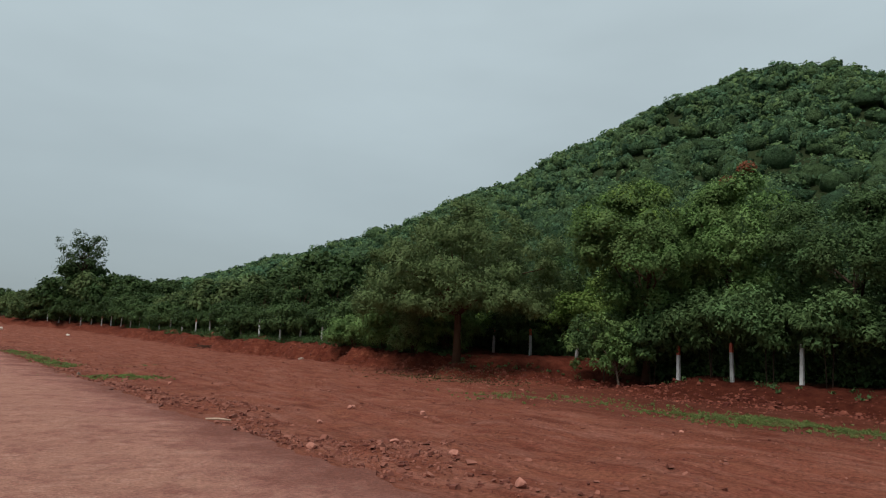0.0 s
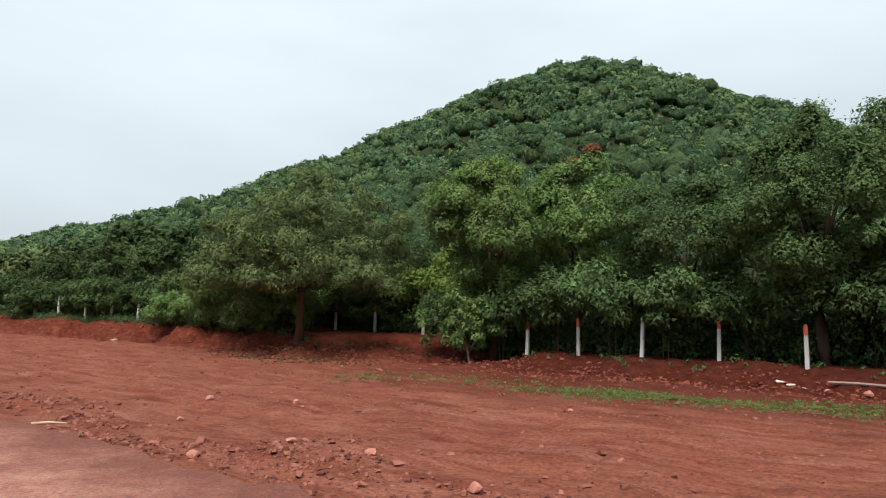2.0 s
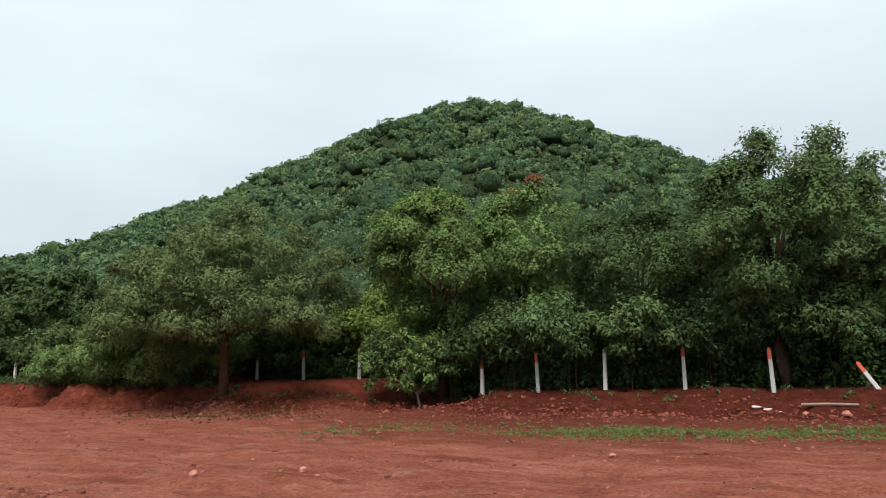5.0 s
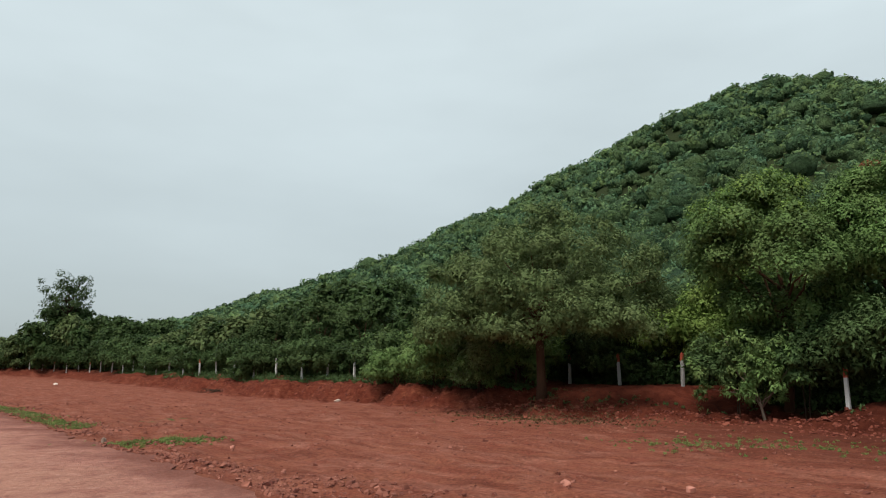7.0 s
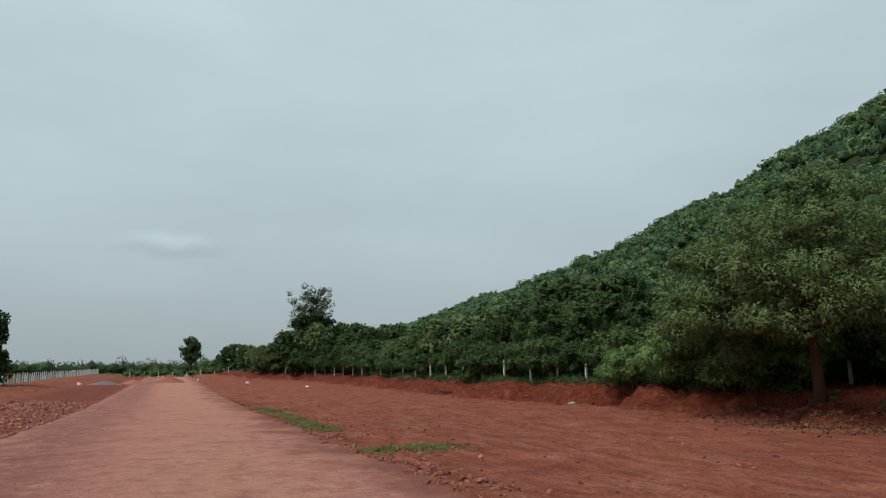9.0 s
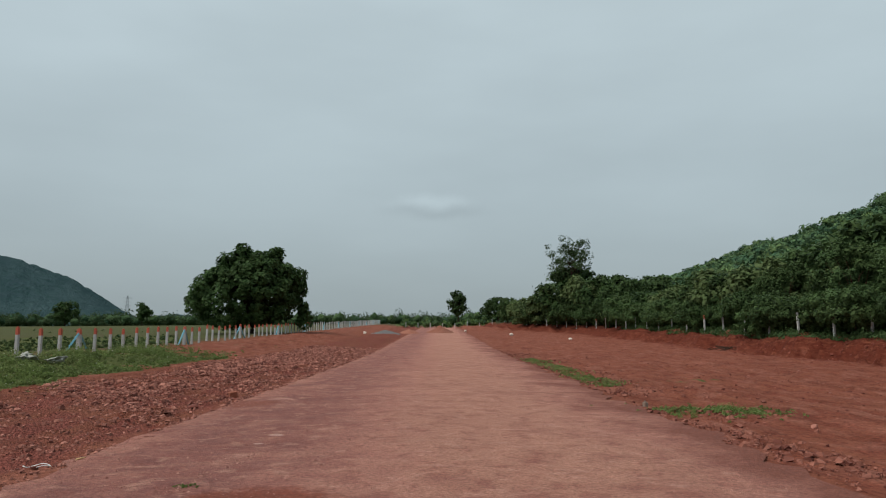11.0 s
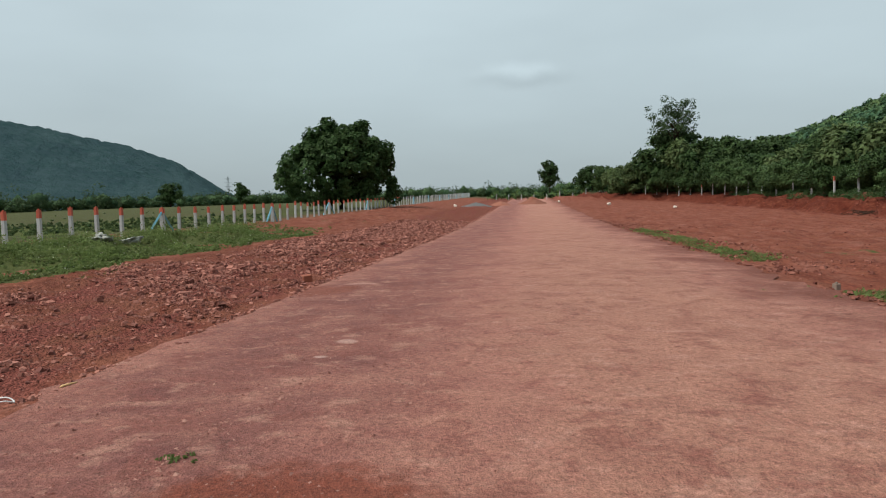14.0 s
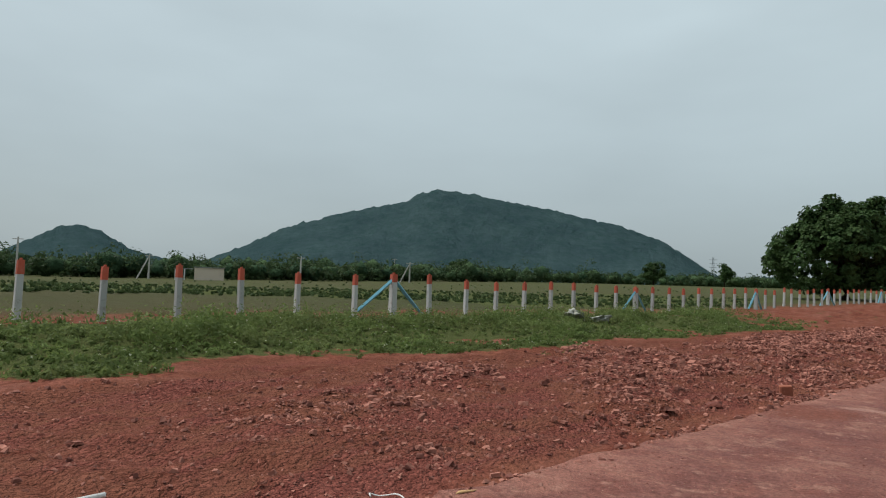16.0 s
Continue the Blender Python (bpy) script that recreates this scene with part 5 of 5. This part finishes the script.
def stones(name, rng, x, y, size, mat, zfun=height, flat=0.55, sunk=0.25):
    n = len(x)
    v = CUBE[None] * rng.uniform(0.4, 1.15, (n, 8, 3))
    v[:, 4:, :2] *= rng.uniform(0.45, 0.95, (n, 1, 1))
    v *= (size[:, None] * rng.uniform(0.6, 1.25, (n, 3)) * np.array([1, 1, flat]))[:, None, :] * 0.5
    a, b = rng.uniform(0, 6.28, n), rng.uniform(-0.5, 0.5, n)
    ca, sa, cb, sb = np.cos(a)[:, None], np.sin(a)[:, None], np.cos(b)[:, None], np.sin(b)[:, None]
    X, Y, Z = v[..., 0], v[..., 1] * cb - v[..., 2] * sb, v[..., 1] * sb + v[..., 2] * cb
    X, Y = X * ca - Y * sa, X * sa + Y * ca
    z = zfun(x, y) + size * flat * (0.5 - sunk)
    co = np.stack([X + x[:, None], Y + y[:, None], Z + z[:, None]], -1).reshape(-1, 3)
    q = (CUBE_F[None] + 8 * np.arange(n)[:, None, None]).reshape(-1, 4)
    return quad_mesh(name, co, q, mat)


def chips(name, rng, x, y, size, mat, zfun=height):
    """Small broken stones: lopsided four-sided points, bedded in the ground."""
    n = len(x)
    a = rng.uniform(0, 6.28, n)[:, None] + np.array([0, 1.57, 3.14, 4.71]) + rng.uniform(-0.5, 0.5, (n, 4))
    r = size[:, None] * rng.uniform(0.35, 0.75, (n, 4))
    z = zfun(x, y)
    ring = np.stack([x[:, None] + r * np.cos(a), y[:, None] + r * np.sin(a), z[:, None] + rng.uniform(-0.25, 0.05, (n, 4)) * size[:, None]], -1)
    top = np.stack([x + size * rng.uniform(-0.4, 0.4, n), y + size * rng.uniform(-0.4, 0.4, n), z + size * rng.uniform(0.18, 0.48, n)], -1)[:, None]
    co = np.concatenate([ring, top], 1).reshape(-1, 3)
    q = (np.array([(0, 1, 4), (1, 2, 4), (2, 3, 4), (3, 0, 4)])[None] + 5 * np.arange(n)[:, None, None]).reshape(-1, 3)
    return quad_mesh(name, co, q, mat)


rng = np.random.RandomState(33)
n = 110000
y = 3 + 46 * rng.rand(n) ** 1.45
y[:7000] = rng.uniform(-15, 4, 7000)
left = 5.4 * rng.rand(n)
x = ROAD_LEFT - left + 0.06 * y
# thick on the ridges, thin where wheels have pressed the soil flat
dense = W_MID(x, y) + 0.6 * W_BIG(left, y) + 0.35 * np.sin(left * 3.1 + 0.6 * W_BIG(x, y))
ok = rng.rand(n) < np.clip(0.55 + 0.42 * dense, 0.12, 1) * (0.65 + 0.35 * smooth(6, 12, y + 0.8 * left)) * (0.3 + 0.7 * smooth(0.1, 0.9, left)) * (1 - 0.7 * smooth(4.2, 5.4, left))
x, y = x[ok], y[ok]
size = np.clip((rng.gamma(1.3, 0.015, len(x)) + 0.016) * (1 + 0.045 * np.clip(y - 7, 0, 20)), 0.016, 0.15)
size = np.minimum(size, 0.078 + 0.072 * smooth(6.0, 13.0, y))
big = size > 0.062
for name, pick, make, said in (("rubble", big, stones, "broken red-brown laterite rubble beside the road"), ("rubble_chips", ~big, chips, "small chips of laterite between the rubble")):
    tagged(new(name, make(name, rng, x[pick], y[pick], size[pick], RED_STONE)), said, "rubble", kind="stuff")
# low ridge of clods along the broken road edge
n = 4200
y = 2 + 70 * rng.rand(n) ** 1.6
x = ROAD_LEFT + 0.06 * y + rng.normal(0, 0.06, n) + 0.04 * np.sin(y * 2.1)
size = np.clip(rng.gamma(2.0, 0.015, n) * (1 + 0.02 * np.clip(y - 6, 0, 50)), 0.015, 0.12)
size = np.minimum(size, 0.05 + 0.07 * smooth(6.0, 12.0, y))
tagged(new("edge_clods", stones("edge_clods", rng, x, y, size, RED_STONE)), "crumbled clods along the road edge", "rubble", kind="stuff")
n = 11000
y = -8 + 55 * rng.rand(n)
x = ROAD_RIGHT + 0.06 * y + np.abs(rng.normal(0.5, 1.1, n))
ok = rng.rand(n) < np.clip(0.45 + 0.5 * W_MID(x, y), 0.04, 1)
x, y = x[ok], y[ok]
n = len(x)
size = np.clip(rng.gamma(1.7, 0.024, n) + 0.012, 0.012, 0.14)
tagged(new("edge_gravel", stones("edge_gravel", rng, x, y, size, FIELD_STONE)), "loose gravel along the plot side of the road", "rubble", kind="stuff")
n = 20000
y = -16 + 60 * rng.rand(n) ** 1.2
x = 6.5 + 16.5 * rng.rand(n) ** 1.2 + 0.06 * y
ok = rng.rand(n) < np.clip(0.35 + 0.4 * W_MID(x, y), 0.05, 1)
x, y = x[ok], y[ok]
size = np.clip(rng.gamma(1.3, 0.02, len(x)) + 0.012, 0.012, 0.15)
tagged(new("field_stones", stones("field_stones", rng, x, y, size, FIELD_STONE, flat=0.5, sunk=0.3)), "small stones strewn over the scraped red soil", "stones", kind="stuff")
n = 5200
y = np.where(rng.rand(n) < 0.5, -14 + 80 * rng.rand(n), -10 + 28 * rng.rand(n))
x = toe_line(y) + 0.06 * y + rng.normal(0.5, 0.9, n)
size = np.clip(rng.gamma(2.0, 0.03, n) + 0.015, 0.02, 0.28)
tagged(new("bank_clods", stones("bank_clods", rng, x, y, size, stone_mat("dark_clods", (0.10, 0.024, 0.016), (0.23, 0.07, 0.045)))), "dark red clods fallen from the bank", "rubble", kind="stuff")
n = 8500
y = 2 + 26 * rng.rand(n) ** 1.4
x = ROAD_LEFT + 0.15 + np.where(rng.rand(n) < 0.84, 2.9 * rng.rand(n) ** 1.15, 8 * rng.rand(n)) + 0.06 * y
# pebbles pushed together in a low seam
seam = rng.rand(n) < 0.05
y = np.where(seam, 5.7 + 2.6 * rng.rand(n), y)
x = np.where(seam, -0.47 + 0.2 * (y - 6.1) + rng.normal(0, 0.06, n), x)
size = np.clip(rng.gamma(1.3, 0.0075, n) + 0.006, 0.006, 0.05)
tagged(new("road_grit", chips("road_grit", rng, x, y, size, stone_mat("road_chips", (0.16, 0.056, 0.044), (0.42, 0.22, 0.17)), zfun=road_height)), "grit lying on the compacted road", "grit", kind="stuff")


def stone(x, y, size, mat, label, flat=0.6, name="stone", zfun=height):
    bm = bmesh.new()
    bmesh.ops.create_icosphere(bm, subdivisions=2, radius=size * 0.5)
    cut = [(Vector(rng.normal(size=3)).normalized(), rng.uniform(0.5, 0.85) * size * 0.5) for _ in range(9)]
    for v in bm.verts:
        for d, k in cut:
            v.co -= d * max(0.0, v.co.dot(d) - k)
        v.co = Vector((v.co.x * 1.15, v.co.y * 0.9, v.co.z * flat + size * flat * 0.3)) + Vector(rng.normal(size=3)) * size * 0.02
    me = finish(bm, name, mat)
    ob = tagged(new(name, me), label, "stone")
    ob.matrix_basis = pose(x, y, float(zfun(np.array([x]), np.array([y]))[0]), rz=rng.uniform(0, 360))
    return ob


for x, y, s in ((10.6, 0.3, 0.26), (9.6, 1.7, 0.24), (7.9, 0.25, 0.2), (9.8, 1.9, 0.2), (5.95, -2.66, 0.22), (7.3, -2.9, 0.2), (7.35, -4.25, 0.24), (6.6, -6.15, 0.26), (13.7, -4.25, 0.2), (8.85, 10.8, 0.2)):
    stone(x, y, s * 0.7, RED_STONE, "loose red-brown stone on the scraped soil", 0.7)
for x, y, s in ((23.7, -14.0, 0.45), (24.6, -14.8, 0.4), (24.0, -12.6, 0.35), (23.4, -9.2, 0.3), (23.6, -8.2, 0.25), (23.9, -13.3, 0.3)):
    stone(x, y, s, RED_STONE, "red-brown boulder at the foot of the bank", 0.8)
# white paper scraps, built as flat pale stones
for x, y, s in ((24.0, -6.9, 0.3), (23.9, -7.2, 0.26), (23.9, -7.55, 0.18), (23.3, -7.9, 0.24), (23.7, -9.7, 0.12)):
    stone(x, y, s, PALE_STONE, "white paper scrap at the foot of the dark bank, shaped as a flat stone", 0.3)
stone(23.8, 28.3, 0.4, PALE_STONE, "white rock lying at the foot of the bank", 0.6, "rock")
stone(20.6, 74.0, 0.5, PALE_STONE, "white rock lying at the foot of the bank", 0.6, "rock")
stone(-2.45, 13.05, 0.32, stone_mat("dark_laterite", (0.12, 0.036, 0.026), (0.15, 0.046, 0.033)), "flat laterite slab on the road edge", 0.35, "slab")

brick = tagged(new("brick", box_mesh("brick", painted("red_brick", (0.26, 0.085, 0.05), (0.36, 0.15, 0.1), 0.6, 14, 0.9), -0.09, 0.09, -0.06, 0.06, -0.03, 0.17)), "broken red brick standing on the road edge", "brick")
brick.matrix_basis = pose(-2.22, 15.3, on_ground(-2.22, 15.3) + 0.03, 4, -6, 30)
PLASTIC = painted("white_plastic", (0.72, 0.71, 0.68), (0.5, 0.42, 0.36), 0.4, 12, 0.45)
bm = bmesh.new()
tube(bm, [(0.0, -0.75, 0.04), (0.0, 0.0, 0.045), (0.0, 0.75, 0.05)], [0.018] * 3, 12)
pipe = tagged(new("pipe", finish(bm, "pipe", PLASTIC, True)), "white plastic pipe lying on the rubble", "pipe")
pipe.matrix_basis = pose(-3.52, 4.93, on_ground(-3.52, 4.93) + 0.02, 0, 0, 1)


def loop_pts(rx, ry, n=22, turns=0.86, lift=0.03):
    return [(rx * math.cos(2 * math.pi * turns * k / n), ry * math.sin(2 * math.pi * turns * k / n), lift + 0.02 * math.sin(k * 0.7)) for k in range(n + 1)]


bm = bmesh.new()
tube(bm, loop_pts(0.07, 0.17), [0.007] * 23, 6)
strap = tagged(new("strap", finish(bm, "strap", PLASTIC, True)), "white plastic strap lying in a loop on the road edge", "strap")
strap.matrix_basis = pose(-2.4, 7.12, on_ground(-2.4, 7.12) + 0.008, 0, 0, -70)
strap.scale = (1.0, 0.8, 0.7)
bm = bmesh.new()
tube(bm, [(-0.2, 0, 0.02), (-0.12, 0.02, 0.04), (0.0, 0.0, 0.045), (0.12, -0.02, 0.04), (0.24, 0.05, 0.02)], [0.015, 0.05, 0.045, 0.03, 0.006], 7)
husk = tagged(new("husk", finish(bm, "husk", painted("dry_straw", (0.58, 0.36, 0.17), (0.42, 0.25, 0.13), 0.6, 10, 0.8), True)), "dry yellow husk on the road edge", "husk")
husk.matrix_basis = pose(-2.2, 7.72, on_ground(-2.2, 7.72) + 0.01, 0, 0, 75)
husk.scale = (0.45, 0.32, 0.22)
bm = bmesh.new()
tube(bm, [(-0.24, 0, 0.02), (0, 0.02, 0.03), (0.24, 0, 0.02)], [0.018, 0.022, 0.014], 7)
stick = tagged(new("stick", finish(bm, "stick", painted("bleached_wood", (0.42, 0.30, 0.22), (0.3, 0.2, 0.14), 0.6, 9, 0.9), True)), "bleached stick lying on the soil beside the road", "stick")
stick.matrix_basis = pose(6.0, 0.7, on_ground(6.0, 0.7) + 0.01, 0, 0, -45)
bm = bmesh.new()
tube(bm, [(-0.75, 0, 0.0), (0, 0.0, 0.02), (0.75, 0, 0.0)], [0.05, 0.05, 0.05], 6)
beam = tagged(new("beam", finish(bm, "beam", stone_mat("pale_dusty_beam", (0.24, 0.165, 0.135), (0.31, 0.225, 0.185)))), "pale dusty beam lying on the bank below the leaning post", "beam")
beam.matrix_basis = pose(24.4, -8.9, on_ground(24.4, -8.9) + 0.08, 0, 0, 86)

GRAVEL = stone_mat("grey_gravel", (0.10, 0.09, 0.088), (0.15, 0.135, 0.13), 9)
# short concrete boundary peg at the road edge
peg = tagged(new("boundary_peg", post_mesh("boundary_peg", 0.11, 0.09, -0.2, 0.13, stone_mat("dusty_concrete", (0.2, 0.14, 0.11), (0.26, 0.19, 0.15)), round_top=True)), "short dusty concrete peg on the plot side of the road", "peg")
peg.matrix_basis = pose(6.78, 13.4, on_ground(6.78, 13.4), 3, -4, 20)


SACKING = painted("dirty_white_sacking", (0.33, 0.33, 0.29), (0.16, 0.15, 0.11), 0.85, 6, 0.8)


def sack(x, y, r, seed, label):
    """A slumped, creased sack."""
    bm = bmesh.new()
    bmesh.ops.create_icosphere(bm, subdivisions=4, radius=1.0)
    w, w2 = Waves(seed, 0.5, 1.6, 24), Waves(seed + 5, 0.16, 0.5, 30)
    for v in bm.verts:
        a, c = np.array(v.co.x + v.co.z * 0.7), np.array(v.co.y - v.co.z * 0.5)
        k = 1 + 0.24 * float(w(a, c)) - 0.16 * abs(float(w2(a, c)))
        v.co = Vector((v.co.x * 1.5 * k, v.co.y * k, (v.co.z * 0.5 + 0.12 * math.sin(v.co.x * 3 + seed)) * k)) * r
    ob = tagged(new("sack", finish(bm, "sack", SACKING, True)), label, "sack")
    ob.matrix_basis = pose(x, y, on_ground(x, y) + 0.38 * r, 5, 3, seed * 40)


sack(-10.9, 23.0, 0.3, 3, "crumpled white sack lying in the grass verge")
sack(-10.2, 23.4, 0.26, 4, "crumpled grey-white sack in the grass verge")
sack(18.6, -13.9, 0.2, 5, "crumpled white sack on the red soil")


def heap(name, x, y, r, h, mat, label, seed):
    w = Waves(seed, 0.5, 2.5, 24)
    g = np.linspace(-1, 1, 28)
    me = grid_mesh(name, g * r * 1.2, g * r * 1.2, lambda a, b: np.maximum(h * np.clip(1 - np.hypot(a, b) / r, -0.3, 1) + 0.05 * h * w(a, b), -0.25), mat)
    ob = tagged(new(name, me), label, "heap")
    ob.matrix_basis = pose(x, y, on_ground(x, y) - 0.02)


EARTH = painted("orange_earth", (0.25, 0.095, 0.06), (0.20, 0.07, 0.045), 0.7, 2.0, 0.95)
heap("heap", 7.6, 100, 2.2, 1.1, EARTH, "heap of orange-red earth at the road's end", 71)
heap("heap", -0.3, 92, 1.7, 0.5, GRAVEL, "heap of grey gravel beside the road", 72)
heap("heap", 3.0, 96, 1.6, 0.7, EARTH, "heap of pale red earth beside the road", 73)
for k, (x, y) in enumerate(((6.9, 103), (8.2, 103.5), (-3.0, 90), (16.3, 88), (12.2, 108))):
    stone(x, y, 0.55, PALE_STONE, "pale boulder by the heaps at the road's end", 0.9, "rock")

# ---- weeds ----


def weeds(name, label, rng, x, y, tall, leaf, mat, per=9, zfun=height):
    c = np.stack([x, y, zfun(x, y) + tall * 0.45], 1)
    ob = new(name, leaves(name, rng, c, np.broadcast_to(tall, x.shape) * 0.9, per, leaf[0], leaf[1], mat, shell=0.05, squash=0.6, droop=-0.6, tri=True))
    return tagged(ob, label, "weeds", kind="stuff")


rng = np.random.RandomState(44)
n = 36000
y = 2 + 80 * rng.rand(n) ** 1.7
y[:4200] = rng.uniform(-15, 3, 4200)
left = 5.6 + 6.2 * rng.rand(n)
x = ROAD_LEFT - left + 0.06 * y
ok = rng.rand(n) < np.clip(1.5 * (a_grass(x, y) - 0.25), 0.0, 1) * np.clip(0.62 + 0.3 * W_MID(x, y) + 0.2 * W_FINE(x, y), 0.06, 1)
x, y = x[ok], y[ok]
weeds("verge_weeds", "low green weeds and grass along the fence verge", rng, x, y, (rng.gamma(3, 0.03, len(x)) + 0.025) * (0.8 + 1.7 * smooth(8.2, 10.6, ROAD_LEFT - x + 0.06 * y + W_MID(x, y))), (0.085, 0.036), GRASS, 9)
k = rng.permutation(len(x))[:900]
weeds("verge_flowers", "tiny pale flower heads among the verge weeds", rng, x[k], y[k], 0.13 + 0.22 * smooth(8.2, 10.6, ROAD_LEFT - x[k] + 0.06 * y[k]), (0.035, 0.03), FLOWER, 2)
n = 2500
y = -13 + 58 * rng.rand(n)
x = 6 + 16 * rng.rand(n) + 0.06 * y
ok = rng.rand(n) < np.clip(2.2 * (a_grass(x, y) - 0.3), 0, 1)
gx, gy = x[ok], y[ok]
n = 2600
k = rng.choice(5, n, p=(0.16, 0.4, 0.36, 0.04, 0.04))
px, py = np.array([7.9, 18.0, 18.6, 19.0, 16.6])[k] + rng.normal(0, 0.7, n), np.array([12.5, -4.0, -9.5, 2.0, 3.4])[k] + rng.normal(0, 1.0, n) * np.array([0.4, 1.7, 2.6, 1.0, 0.9])[k]
n = 1300
sy_ = 18.5 + 18 * rng.rand(n) ** 1.2
sx_ = 6.55 + 0.06 * sy_ + rng.normal(0, 0.28, n)
x, y = np.concatenate([gx, px, sx_]), np.concatenate([gy, py, sy_])
weeds("plot_weeds", "thin green grass tufts on the scraped plot", rng, x, y, rng.gamma(2.2, 0.02, len(x)) + 0.015, (0.085, 0.018), GRASS, 9)
n = 4600
y = -14 + 100 * rng.rand(n)
x = toe_line(y) + 0.06 * y + 1.9 + np.abs(rng.normal(0, 1.0, n))
ok = rng.rand(n) < np.where(y < 16, 0.06, 0.8)
x, y = x[ok], y[ok]
n = len(x)
weeds("bank_weeds", "weeds growing on top of the red bank", rng, x, y, np.where(y < 16, 0.6, 1.0) * (rng.gamma(3, 0.09, n) + 0.05), (0.13, 0.05), LEAF_DEEP, 14)
n = 14
weeds("road_tuft", "small green tuft growing in the road", rng, -0.44 + rng.normal(0, 0.05, n), 5.97 + rng.normal(0, 0.05, n), np.full(n, 0.022), (0.03, 0.013), GRASS, 6, road_height)
n = 2600
x, y = rng.uniform(26.4, 39, n), rng.uniform(-27, -11.6, n)
ok = x - 0.5 * (y + 14) > 26.2
weeds("tall_grass", "pale tall grass on the slope below the shelter", rng, x[ok], y[ok], rng.uniform(0.18, 0.42, ok.sum()), (0.34, 0.035), GRASS, 14)

# dead brush fallen against the bank
brush = tagged(new("brush_pile"), "heap of dead brown branches at the foot of the bank", "brush")
for k in range(46):
    a, r = rng.uniform(0, 6.28), rng.uniform(0.1, 0.8)
    p = Vector((rng.normal(0, 0.35), rng.normal(0, 0.75), rng.uniform(0.02, 0.25)))
    d = Vector((math.cos(a), math.sin(a), rng.uniform(-0.1, 0.45))) * r
    bm = bmesh.new()
    tube(bm, [p - d, p + Vector((0, 0, rng.uniform(0.0, 0.12))), p + d], [0.016, 0.012, 0.005], 4)
    part("branch", finish(bm, "branch", BARK_DARK), brush)
brush.matrix_basis = pose(25.2, 47.3, on_ground(25.2, 47.3), rz=4)
# fallen leaves and twigs under the spreading tree
n = 1500
x, y = 22.3 + rng.normal(0, 1.5, n), 11.8 + rng.normal(0, 2.2, n)
litter = new("leaf_litter", leaves("leaf_litter", rng, np.stack([x, y, height(x, y) + 0.02], 1), np.full(n, 0.05), 2, 0.09, 0.05, leaf_mat("dry_litter", (0.05, 0.03, 0.018), (0.17, 0.1, 0.05), (0.1, 0.09, 0.03), 0.1), squash=0.2, tri=True))
tagged(litter, "dry brown leaf litter under the spreading tree", "leaf litter", kind="stuff")
